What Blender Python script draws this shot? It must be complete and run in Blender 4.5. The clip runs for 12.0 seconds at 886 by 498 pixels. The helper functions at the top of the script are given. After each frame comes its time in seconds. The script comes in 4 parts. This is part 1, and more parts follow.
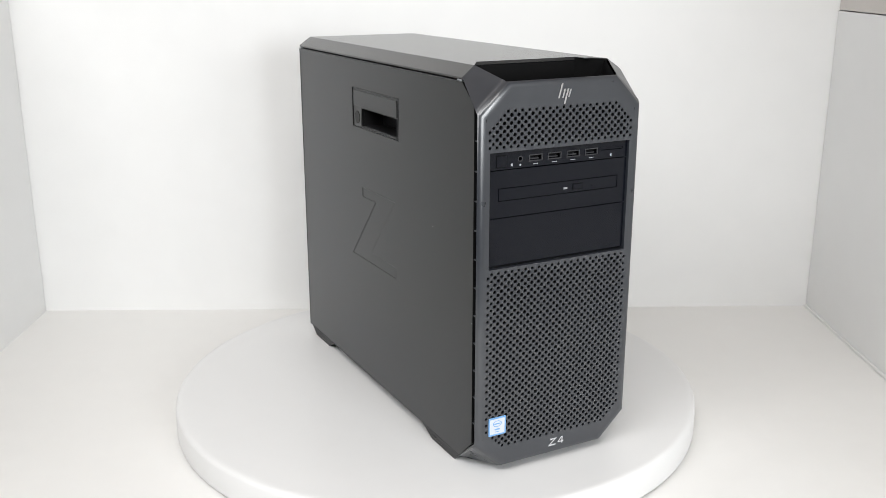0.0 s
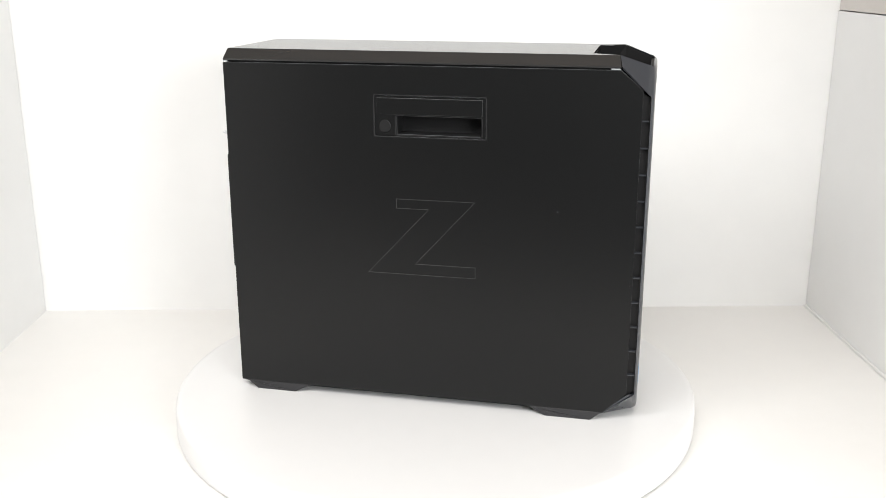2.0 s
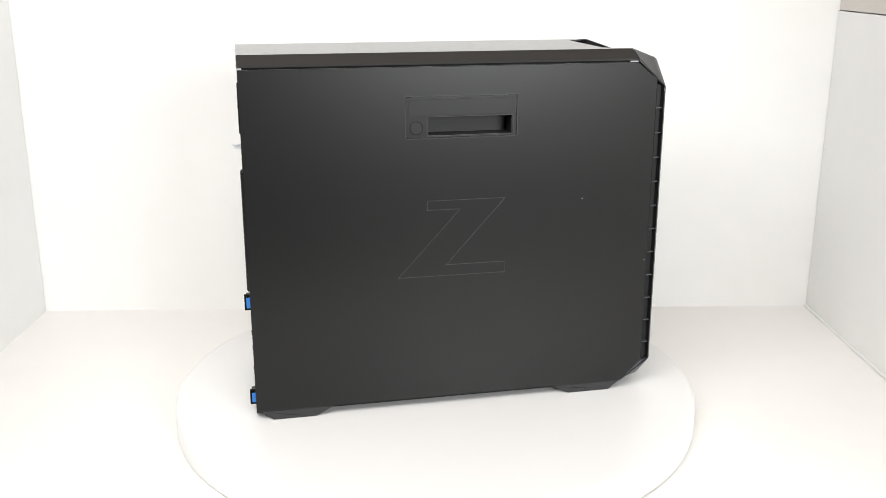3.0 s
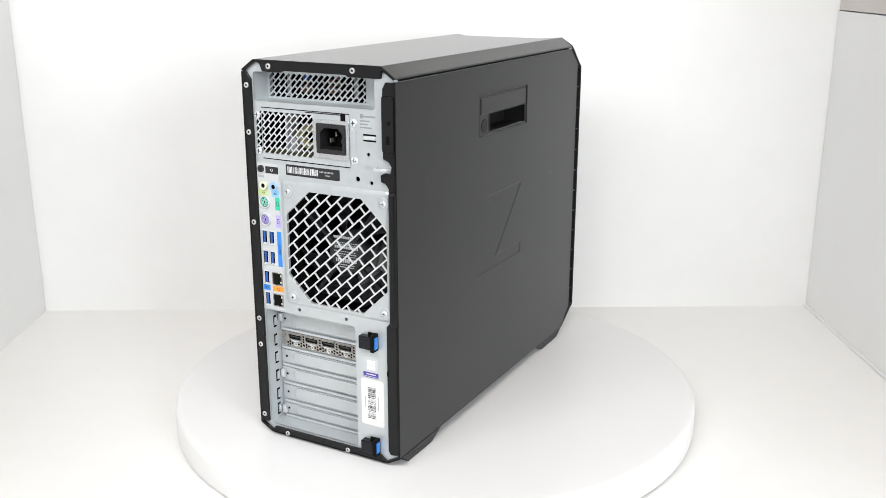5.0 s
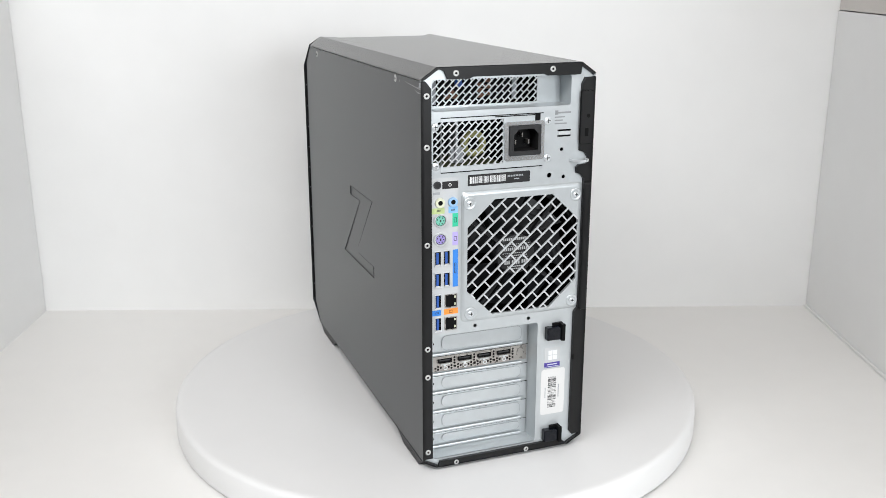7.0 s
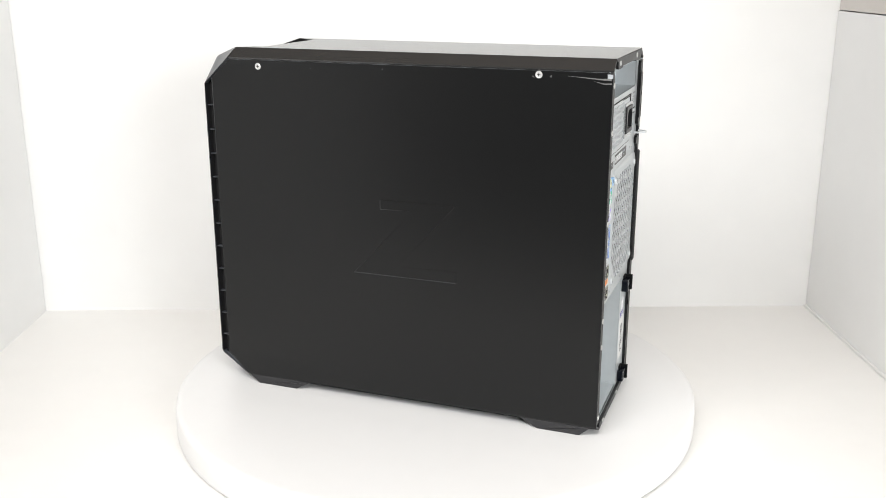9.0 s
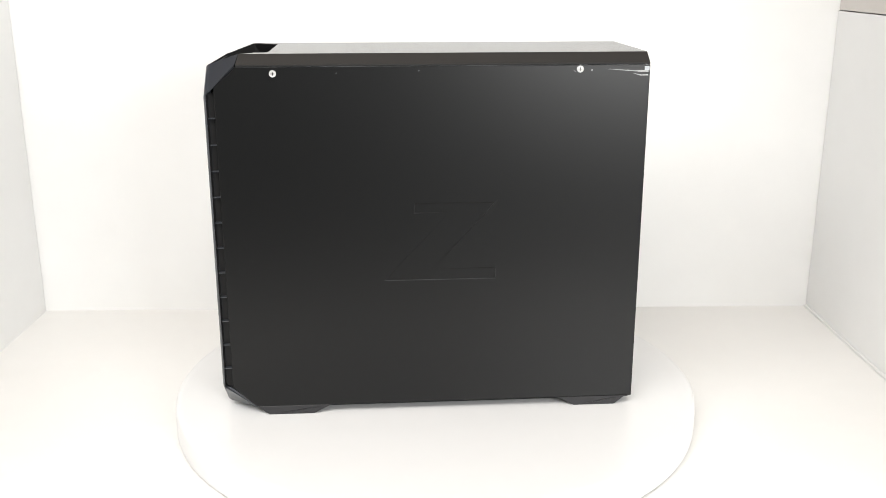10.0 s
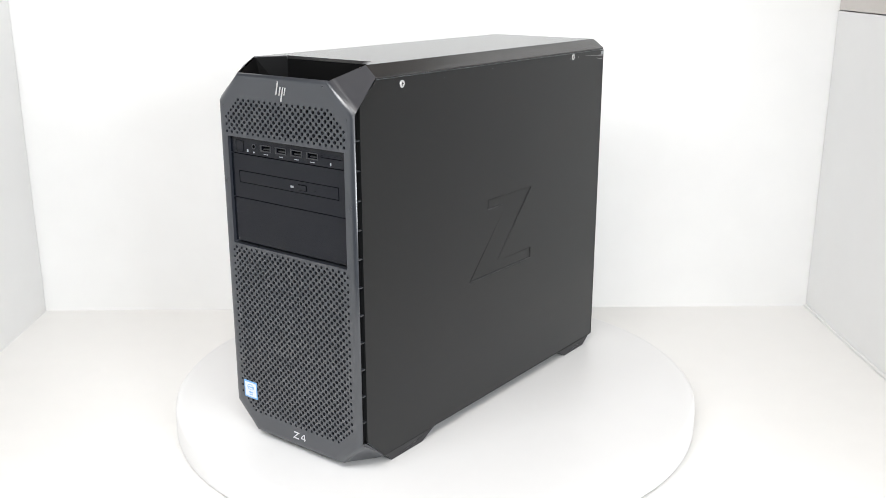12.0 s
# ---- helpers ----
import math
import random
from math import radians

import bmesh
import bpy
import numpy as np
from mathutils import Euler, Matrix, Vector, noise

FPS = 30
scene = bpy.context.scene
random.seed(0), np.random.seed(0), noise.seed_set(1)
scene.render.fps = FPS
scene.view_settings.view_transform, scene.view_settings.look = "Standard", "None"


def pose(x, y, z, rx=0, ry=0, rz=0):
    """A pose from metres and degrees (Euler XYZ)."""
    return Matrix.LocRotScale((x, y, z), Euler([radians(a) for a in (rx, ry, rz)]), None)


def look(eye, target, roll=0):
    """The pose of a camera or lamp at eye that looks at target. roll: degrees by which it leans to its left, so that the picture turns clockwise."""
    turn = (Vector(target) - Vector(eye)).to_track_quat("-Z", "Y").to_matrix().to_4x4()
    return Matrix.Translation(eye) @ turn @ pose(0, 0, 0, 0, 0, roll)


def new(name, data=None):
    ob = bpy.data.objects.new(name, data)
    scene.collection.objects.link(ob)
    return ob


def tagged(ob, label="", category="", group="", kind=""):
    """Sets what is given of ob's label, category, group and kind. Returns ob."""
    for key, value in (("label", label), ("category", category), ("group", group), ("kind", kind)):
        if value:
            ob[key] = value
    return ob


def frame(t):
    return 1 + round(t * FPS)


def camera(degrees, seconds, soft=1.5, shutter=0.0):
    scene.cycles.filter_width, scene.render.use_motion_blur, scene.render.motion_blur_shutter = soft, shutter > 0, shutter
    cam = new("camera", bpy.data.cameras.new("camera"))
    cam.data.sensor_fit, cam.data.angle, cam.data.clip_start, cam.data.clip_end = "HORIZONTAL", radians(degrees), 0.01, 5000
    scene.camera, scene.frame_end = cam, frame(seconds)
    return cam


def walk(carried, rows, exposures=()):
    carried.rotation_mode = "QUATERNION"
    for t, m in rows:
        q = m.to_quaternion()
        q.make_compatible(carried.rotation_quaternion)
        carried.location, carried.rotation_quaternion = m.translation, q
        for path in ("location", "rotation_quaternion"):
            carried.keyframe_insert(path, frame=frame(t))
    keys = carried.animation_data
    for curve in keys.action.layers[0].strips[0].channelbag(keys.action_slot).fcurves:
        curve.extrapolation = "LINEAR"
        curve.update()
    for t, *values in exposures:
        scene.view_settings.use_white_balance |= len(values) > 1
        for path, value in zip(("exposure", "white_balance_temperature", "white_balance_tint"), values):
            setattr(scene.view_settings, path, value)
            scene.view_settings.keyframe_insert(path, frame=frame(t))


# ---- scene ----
from mathutils.geometry import tessellate_polygon

EXPO = [(0.0, -0.24, 6520, 10), (0.5, -0.09, 6520, 10), (1.0, 0.04, 6560, 10), (1.5, 0.10, 6600, 10), (2.0, 0.15, 6650, 10), (2.5, 0.20, 6700, 10), (3.5, 0.18, 6650, 10), (4.5, 0.10, 6520, 10), (5.0, 0.00, 6480, 10),
        (5.5, -0.19, 6440, 10), (6.5, -0.32, 6430, 10), (7.5, -0.32, 6450, 10), (8.5, -0.04, 6560, 10), (9.5, 0.19, 6700, 10), (10.5, 0.21, 6740, 10), (11.2, 0.18, 6600, 10), (12.0, 0.14, 6450, 10)]
cam = camera(49.42, 12.0, soft=0.6)
EYE = pose(0, -1.0678, 0.4706, 90 - 16.256, 0, -0.457)
walk(cam, [(0.0, EYE), (12.0, EYE)], exposures=EXPO)

# ---- world and lights: a closed room with three large unseen soft panels in front of an open-topped white booth ----
world = bpy.data.worlds.new("world")
scene.world = world
world.use_nodes = True
world.node_tree.nodes["Background"].inputs[0].default_value = (0.93, 0.96, 1.0, 1)
world.node_tree.nodes["Background"].inputs[1].default_value = 0.35


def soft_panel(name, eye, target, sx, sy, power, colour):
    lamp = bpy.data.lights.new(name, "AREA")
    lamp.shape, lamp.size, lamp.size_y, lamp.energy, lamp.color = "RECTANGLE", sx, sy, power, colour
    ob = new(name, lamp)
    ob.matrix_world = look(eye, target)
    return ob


# None in view: left and right follow shadow and sheen, front is added fill
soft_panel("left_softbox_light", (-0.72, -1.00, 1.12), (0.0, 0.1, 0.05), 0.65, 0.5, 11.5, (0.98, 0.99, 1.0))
soft_panel("front_fill_light", (-0.12, -1.50, 1.62), (0.0, 0.0, 0.0), 1.0, 0.8, 23.5, (1.0, 0.985, 0.96))
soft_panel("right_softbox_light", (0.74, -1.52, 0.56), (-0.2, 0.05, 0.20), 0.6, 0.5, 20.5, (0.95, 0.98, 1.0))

# ---- materials ----
M = 0.001


def material(name, colour, rough=0.5, metal=0.0, vary=0.0, grain=0.0, scale=400.0, wear=0.0, spec=0.5, big=6.0, haze=0.0):
    """Principled surface; vary: blotches in colour and gloss, grain: fine bump, wear: thin scratches and smudges in the gloss,
    haze: the milky bloom of powder coating at a slant."""
    m = bpy.data.materials.new(name)
    m.use_nodes = True
    nt = m.node_tree
    b = nt.nodes["Principled BSDF"]
    b.inputs["Base Color"].default_value = (*colour, 1)
    b.inputs["Roughness"].default_value = rough
    b.inputs["Metallic"].default_value = metal
    b.inputs["Specular IOR Level"].default_value = spec
    b.inputs["Sheen Weight"].default_value, b.inputs["Sheen Roughness"].default_value = haze, 0.4
    b.inputs["Sheen Tint"].default_value = (0.92, 0.96, 1.0, 1)
    tc = nt.nodes.new("ShaderNodeTexCoord")
    if vary or wear:
        n1 = nt.nodes.new("ShaderNodeTexNoise")
        n1.inputs["Scale"].default_value, n1.inputs["Detail"].default_value = big, 6
        n2 = nt.nodes.new("ShaderNodeTexNoise")
        n2.inputs["Scale"].default_value, n2.inputs["Detail"].default_value = big * 9, 4
        mix = nt.nodes.new("ShaderNodeMath")
        mix.operation = "ADD"
        for n in (n1, n2):
            nt.links.new(tc.outputs["Object"], n.inputs["Vector"])
        nt.links.new(n1.outputs["Fac"], mix.inputs[0])
        nt.links.new(n2.outputs["Fac"], mix.inputs[1])
        if vary:
            r = nt.nodes.new("ShaderNodeMapRange")
            r.inputs["From Min"].default_value, r.inputs["From Max"].default_value = 0.6, 1.4
            r.inputs["To Min"].default_value, r.inputs["To Max"].default_value = 1 - vary, 1 + vary
            nt.links.new(mix.outputs[0], r.inputs["Value"])
            mul = nt.nodes.new("ShaderNodeVectorMath")
            mul.operation = "SCALE"
            mul.inputs[0].default_value = colour
            nt.links.new(r.outputs["Result"], mul.inputs["Scale"])
            nt.links.new(mul.outputs["Vector"], b.inputs["Base Color"])
        if wear:
            r2 = nt.nodes.new("ShaderNodeMapRange")
            r2.inputs["From Min"].default_value, r2.inputs["From Max"].default_value = 0.7, 1.3
            r2.inputs["To Min"].default_value, r2.inputs["To Max"].default_value = rough - wear, rough + wear
            nt.links.new(mix.outputs[0], r2.inputs["Value"])
            nt.links.new(r2.outputs["Result"], b.inputs["Roughness"])
    if grain:
        n3 = nt.nodes.new("ShaderNodeTexNoise")
        n3.inputs["Scale"].default_value, n3.inputs["Detail"].default_value = scale, 3
        nt.links.new(tc.outputs["Object"], n3.inputs["Vector"])
        bump = nt.nodes.new("ShaderNodeBump")
        bump.inputs["Strength"].default_value, bump.inputs["Distance"].default_value = grain, 0.00006
        nt.links.new(n3.outputs["Fac"], bump.inputs["Height"])
        nt.links.new(bump.outputs["Normal"], b.inputs["Normal"])
    return m


WHITE_BOARD = material("white_laminate", (0.80, 0.803, 0.80), 0.42, vary=0.02, grain=0.05, scale=250, wear=0.08, big=2.0)
FLOOR_BOARD = material("white_floor_laminate", (0.80, 0.793, 0.778), 0.38, vary=0.02, grain=0.05, scale=250, wear=0.08, big=3.0)
BEIGE_BOARD = material("warm_grey_board", (0.60, 0.57, 0.54), 0.5, vary=0.03, grain=0.05, scale=250)
DISC_WHITE = material("white_turntable_paint", (0.735, 0.735, 0.735), 0.34, vary=0.012, grain=0.04, scale=180, wear=0.06, big=4.0)
ROOM_PAINT = material("room_paint", (0.22, 0.225, 0.23), 0.8, vary=0.03, big=1.0)
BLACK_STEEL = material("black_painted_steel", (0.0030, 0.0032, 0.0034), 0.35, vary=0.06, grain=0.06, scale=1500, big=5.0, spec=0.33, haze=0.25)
EDGE_GLINT = material("painted_edge_glint", (0.042, 0.042, 0.043), 0.35, vary=0.45, big=60.0)
# Same black steel as the panels, its base lightened for light on the roof
CAP_STEEL_LIT = material("black_cap_paint_lit", (0.027, 0.027, 0.027), 0.21, vary=0.02, grain=0.05, scale=1500, big=3.0, spec=0.6)
FRAME_BLACK = material("black_frame_paint", (0.005, 0.005, 0.0055), 0.38, vary=0.15, grain=0.08, scale=1500, wear=0.06, spec=0.3)
BEZEL = material("dark_grey_bezel_plastic", (0.0270, 0.0305, 0.0375), 0.30, vary=0.06, grain=0.06, scale=1800, wear=0.03, big=12.0, spec=1.0)
BAY_BLACK = material("black_bay_plastic", (0.0040, 0.0050, 0.0085), 0.20, vary=0.04, grain=0.05, scale=1600, wear=0.01, big=12.0, spec=0.3)
# Matt black plastic; also painted in for the dark inside bores and slots
DEEP_BLACK = material("matt_black_and_bore_shade", (0.0025, 0.0025, 0.0027), 0.6, vary=0.1, spec=0.12)
FOOT_RUBBER = material("black_foot_plastic", (0.018, 0.018, 0.020), 0.5, vary=0.1, grain=0.2, scale=900)
LOCK_BLACK = material("black_lock_plastic", (0.009, 0.009, 0.0095), 0.45, vary=0.1, spec=0.3)
LATCH_EDGE = material("lit_latch_edge", (0.020, 0.020, 0.021), 0.4, vary=0.25, big=50.0, spec=0.4)
STEEL = material("galvanised_steel", (0.515, 0.545, 0.560), 0.34, metal=0.5, vary=0.05, grain=0.03, scale=350, wear=0.025, big=14.0)
BRIGHT_STEEL = material("bright_steel", (0.68, 0.705, 0.725), 0.28, metal=0.5, vary=0.03, big=20.0)
POLISHED = material("polished_steel", (0.60, 0.615, 0.625), 0.24, metal=0.9, vary=0.04, big=30.0)
GREY_BRACKET = material("dull_nickel_bracket", (0.36, 0.345, 0.325), 0.30, metal=0.7, vary=0.08, wear=0.08, big=30.0)
RIVET = material("pale_rivet", (0.52, 0.52, 0.515), 0.35, metal=0.3)
WHITE_PRINT = material("white_print", (0.72, 0.73, 0.74), 0.5)
GREY_PRINT = material("grey_print", (0.33, 0.35, 0.37), 0.5)
FAN_PRINT = material("pale_grey_print", (0.48, 0.49, 0.50), 0.5)
RUBBED_AND_GLINT = material("rubbed_paint_and_glint", (0.20, 0.20, 0.20), 0.35, metal=0.4, vary=0.5, big=90.0)
PALE_INK = material("faded_grey_ink", (0.27, 0.28, 0.29), 0.5)
SILVER_PRINT = material("silver_print", (0.66, 0.67, 0.69), 0.35, metal=0.3)
CHROME = material("polished_chrome", (0.80, 0.80, 0.81), 0.08, metal=1.0)
WARM_PAINT = material("warm_room_paint", (0.55, 0.42, 0.32), 0.7, vary=0.05, big=1.0)
PAPER = material("white_label_paper", (0.66, 0.66, 0.655), 0.5, vary=0.02, big=60.0)
SHIELD = material("pale_io_label", (0.50, 0.515, 0.525), 0.5, vary=0.02, big=40.0)
INK = material("black_ink", (0.015, 0.015, 0.016), 0.5)
LABEL_BLACK = material("black_label", (0.012, 0.012, 0.013), 0.35)
BLUE = material("blue_plastic", (0.02, 0.085, 0.36), 0.4)
BLUE_TAG = material("blue_tag", (0.03, 0.21, 0.66), 0.45)
SKY_TAG = material("pale_blue_tag", (0.22, 0.47, 0.78), 0.45)
SKY_RING = material("pale_blue_ring", (0.28, 0.46, 0.68), 0.4)
LIME_TAG = material("lime_tag", (0.48, 0.58, 0.26), 0.45)
LIME_RING = material("pale_lime_ring", (0.62, 0.64, 0.48), 0.4)
GREEN_TAG = material("green_tag", (0.03, 0.50, 0.30), 0.45)
GREEN_PORT = material("green_port", (0.16, 0.50, 0.38), 0.4)
PURPLE_TAG = material("lilac_tag", (0.42, 0.36, 0.68), 0.45)
PURPLE_PORT = material("purple_port", (0.30, 0.25, 0.55), 0.4)
ORANGE_TAG = material("orange_tag", (0.86, 0.28, 0.04), 0.45)
VIOLET = material("violet_print", (0.06, 0.04, 0.28), 0.45)
STICKER_BLUE = material("sticker_blue", (0.16, 0.36, 0.66), 0.35)
STICKER_PALE = material("sticker_pale", (0.60, 0.64, 0.69), 0.3)
BOARD_OLIVE = material("circuit_board", (0.08, 0.09, 0.04), 0.5, vary=0.15, big=60.0)
YELLOW = material("yellow_coil", (0.32, 0.31, 0.13), 0.5, vary=0.2, big=80.0)
COPPER = material("copper_coil", (0.24, 0.12, 0.08), 0.35, metal=0.6)
BLADE = material("fan_blade_plastic", (0.010, 0.0105, 0.012), 0.40, vary=0.1, spec=0.35)
FAN_GREY = material("fan_plastic", (0.030, 0.031, 0.034), 0.4, vary=0.1)

# ---- mesh helpers, in millimetres of the thing's own space ----


def part(name, bm, mat, parent=None, label="", smooth=False):
    me = bpy.data.meshes.new(name)
    bmesh.ops.recalc_face_normals(bm, faces=bm.faces[:])
    bm.to_mesh(me)
    bm.free()
    if smooth:
        for f in me.polygons:
            f.use_smooth = True
    me.materials.append(mat)
    ob = new(name, me)
    ob.parent = parent
    if label:
        tagged(ob, label)
    return ob


def box(bm, x0, x1, y0, y1, z0, z1, bevel=0.0):
    v = [bm.verts.new((x * M, y * M, z * M)) for x in (x0, x1) for y in (y0, y1) for z in (z0, z1)]
    fs = [bm.faces.new([v[i] for i in q]) for q in ((0, 1, 3, 2), (4, 6, 7, 5), (0, 4, 5, 1), (2, 3, 7, 6), (0, 2, 6, 4), (1, 5, 7, 3))]
    if bevel:
        es = list({e for f in fs for e in f.edges})
        bmesh.ops.bevel(bm, geom=es, offset=bevel * M, segments=2, affect="EDGES", profile=0.5)
    return bm


def boxes(*rows, bevel=0.0):
    bm = bmesh.new()
    for r in rows:
        box(bm, *r, bevel=bevel)
    return bm


def at(axis, u, v, d):
    """A point from two plan numbers and a depth: axis 'y' takes (x, z) with depth y; 'x' takes (y, z) with depth x; 'z' takes (x, y) with depth z."""
    p = {"y": (u, d, v), "x": (d, u, v), "z": (u, v, d)}[axis]
    return Vector(p) * M


def plate(bm, axis, outline, d0, d1, holes=()):
    """A flat plate of that outline, with holes through it, from depth d0 to d1."""
    loops = [list(outline)] + [list(h) for h in holes]
    tris = tessellate_polygon([[Vector((u, v, 0)) for u, v in lp] for lp in loops])
    flat = [p for lp in loops for p in lp]
    a = [bm.verts.new(at(axis, u, v, d0)) for u, v in flat]
    b = [bm.verts.new(at(axis, u, v, d1)) for u, v in flat]
    for t in tris:
        if len(set(t)) == 3:
            bm.faces.new([a[i] for i in t])
            bm.faces.new([b[i] for i in reversed(t)])
    k = 0
    for lp in loops:
        n = len(lp)
        for i in range(n):
            j = (i + 1) % n
            bm.faces.new((a[k + i], a[k + j], b[k + j], b[k + i]))
        k += n
    return bm


def rect(u0, u1, v0, v1, r=0.0, n=4):
    """A rectangle, with corners rounded by r."""
    u0, u1, v0, v1 = min(u0, u1), max(u0, u1), min(v0, v1), max(v0, v1)
    if not r:
        return [(u0, v0), (u1, v0), (u1, v1), (u0, v1)]
    out = []
    for cu, cv, a0 in ((u1 - r, v0 + r, -90), (u1 - r, v1 - r, 0), (u0 + r, v1 - r, 90), (u0 + r, v0 + r, 180)):
        for i in range(n + 1):
            a = radians(a0 + 90 * i / n)
            out.append((cu + r * math.cos(a), cv + r * math.sin(a)))
    return out


def circle(u, v, r, n=16):
    return [(u + r * math.cos(2 * math.pi * i / n), v + r * math.sin(2 * math.pi * i / n)) for i in range(n)]


def lathe(bm, axis, u, v, profile, n=20):
    """A turned body round an axis through (u, v): profile rows of (radius, depth), closed at both ends."""
    rings = []
    for r, d in profile:
        rings.append([bm.verts.new(at(axis, u + r * math.cos(2 * math.pi * i / n), v + r * math.sin(2 * math.pi * i / n), d)) for i in range(n)])
    for a, b in zip(rings, rings[1:]):
        for i in range(n):
            bm.faces.new((a[i], a[(i + 1) % n], b[(i + 1) % n], b[i]))
    bm.faces.new(rings[0])
    bm.faces.new(rings[-1])
    return bm


def clip_line(p, q, poly):
    """The stretch of p-q inside a convex polygon given anticlockwise, or None."""
    t0, t1 = 0.0, 1.0
    d = (q[0] - p[0], q[1] - p[1])
    for i in range(len(poly)):
        a, b = poly[i], poly[(i + 1) % len(poly)]
        nx, ny = -(b[1] - a[1]), b[0] - a[0]
        num, den = nx * (p[0] - a[0]) + ny * (p[1] - a[1]), nx * d[0] + ny * d[1]
        if abs(den) < 1e-9:
            if num < 0:
                return None
            continue
        t = -num / den
        if den > 0:
            t0 = max(t0, t)
        else:
            t1 = min(t1, t)
    if t1 - t0 < 1e-6:
        return None
    return (p[0] + d[0] * t0, p[1] + d[1] * t0), (p[0] + d[0] * t1, p[1] + d[1] * t1)


def bar(bm, axis, p, q, w, d0, d1):
    du, dv = q[0] - p[0], q[1] - p[1]
    n = math.hypot(du, dv)
    if n < 0.3:
        return
    nu, nv = -dv / n * w / 2, du / n * w / 2
    ring = [(p[0] + nu, p[1] + nv), (q[0] + nu, q[1] + nv), (q[0] - nu, q[1] - nv), (p[0] - nu, p[1] - nv)]
    a = [bm.verts.new(at(axis, u, v, d0)) for u, v in ring]
    b = [bm.verts.new(at(axis, u, v, d1)) for u, v in ring]
    bm.faces.new(a)
    bm.faces.new(b[::-1])
    for i in range(4):
        bm.faces.new((a[i], a[(i + 1) % 4], b[(i + 1) % 4], b[i]))


def brick_mesh(bm, poly, pitch, cell, w, d0, d1, slope):
    """A pressed grille of slanting oblong openings: long bars along the slope, short ones between them in running bond."""
    us, vs = [p[0] for p in poly], [p[1] for p in poly]
    cu, cv = (min(us) + max(us)) / 2, (min(vs) + max(vs)) / 2
    reach = math.hypot(max(us) - min(us), max(vs) - min(vs)) / 2 + cell
    c, s = math.cos(slope), math.sin(slope)

    def place(a, b):
        return cu + a * c - b * s, cv + a * s + b * c

    k = int(reach / pitch) + 1
    for i in range(-k, k + 1):
        got = clip_line(place(-reach, i * pitch), place(reach, i * pitch), poly)
        if got:
            bar(bm, "y", *got, w, d0, d1)
        m = int(reach / cell) + 1
        for j in range(-m, m + 1):
            a = (j + 0.5 * (i % 2)) * cell
            got = clip_line(place(a, i * pitch), place(a, (i + 1) * pitch), poly)
            if got:
                bar(bm, "y", *got, w, d0, d1 - 0.05)
    return bm


def pressed(bm, u0, u1, v0, v1, rad, d0, d1, slope, hole):
    """A pressed field of the back: a rounded rectangle with sloping sides, raised from d0 to d1, with a hole through its top."""
    rings = [rect(u0 + k, u1 - k, v0 + k, v1 - k, rad - k * 0.5, 5) for k in (0.0, 0.25 * slope, 0.65 * slope, slope)]
    vs = [[bm.verts.new(at("y", u, v, d)) for u, v in lp] for lp, d in zip(rings, (d0, d0 + 0.45 * (d1 - d0), d0 + 0.85 * (d1 - d0), d1))]
    n = len(vs[0])
    for a, b in zip(vs, vs[1:]):
        for i in range(n):
            bm.faces.new((a[i], a[(i + 1) % n], b[(i + 1) % n], b[i]))
    hv = [bm.verts.new(at("y", u, v, d1)) for u, v in hole]
    flat = vs[-1] + hv
    for t in tessellate_polygon([[Vector((u, v, 0)) for u, v in rings[-1]], [Vector((u, v, 0)) for u, v in hole]]):
        bm.faces.new([flat[i] for i in t])
    lo = [bm.verts.new(at("y", u, v, d0)) for u, v in hole]
    for i in range(len(hv)):
        bm.faces.new((hv[i], hv[(i + 1) % len(hv)], lo[(i + 1) % len(hv)], lo[i]))
    return bm


def disc_bm(axis, u, v, r, d0, d1, n=16):
    return plate(bmesh.new(), axis, circle(u, v, r, n), d0, d1)


def torus_bm(u, v, d, r, tube, n=24, k=8):
    """A ring lying in the plane of the back, round (u, v) at depth d."""
    bm = bmesh.new()
    rows = []
    for i in range(n):
        a = 2 * math.pi * i / n
        rows.append([bm.verts.new(at("y", u + (r + tube * math.cos(b)) * math.cos(a), v + (r + tube * math.cos(b)) * math.sin(a), d + 1.6 * tube * math.sin(b))) for b in (2 * math.pi * j / k for j in range(k))])
    for i in range(n):
        for j in range(k):
            bm.faces.new((rows[i][j], rows[(i + 1) % n][j], rows[(i + 1) % n][(j + 1) % k], rows[i][(j + 1) % k]))
    return bm

# ---- the booth: floor, three boards, and the room round it ----


def slab(name, corners, z0, z1, mat, label):
    bm = bmesh.new()
    plate(bm, "z", [(x / M, y / M) for x, y in corners], z0 / M, z1 / M)
    return tagged(part(name, bm, mat, None), label, kind="structure")


FLOOR_Z = -0.036
LB, RB = (-0.600, 0.334), (0.578, 0.348)      # back corners of the booth
LF, RF = (-0.592, -0.62), (0.580, -0.62)      # front ends of the side boards
slab("floor", [(-0.75, -0.66), (0.75, -0.66), (0.75, 0.45), (-0.75, 0.45)], FLOOR_Z - 0.03, FLOOR_Z, FLOOR_BOARD, "white laminate base board of the photo booth")
slab("wall_back", [(LB[0] - 0.05, LB[1]), (RB[0] + 0.05, RB[1] + 0.001), (RB[0] + 0.05, 0.368), (LB[0] - 0.05, 0.354)], FLOOR_Z - 0.004, 0.80, WHITE_BOARD, "plain white laminate board behind the turntable")
slab("wall_left", [LF, (LB[0], LB[1] - 0.001), (LB[0] - 0.018, LB[1] - 0.001), (LF[0] - 0.018, LF[1])], FLOOR_Z - 0.004, 0.50, WHITE_BOARD, "white laminate side board")
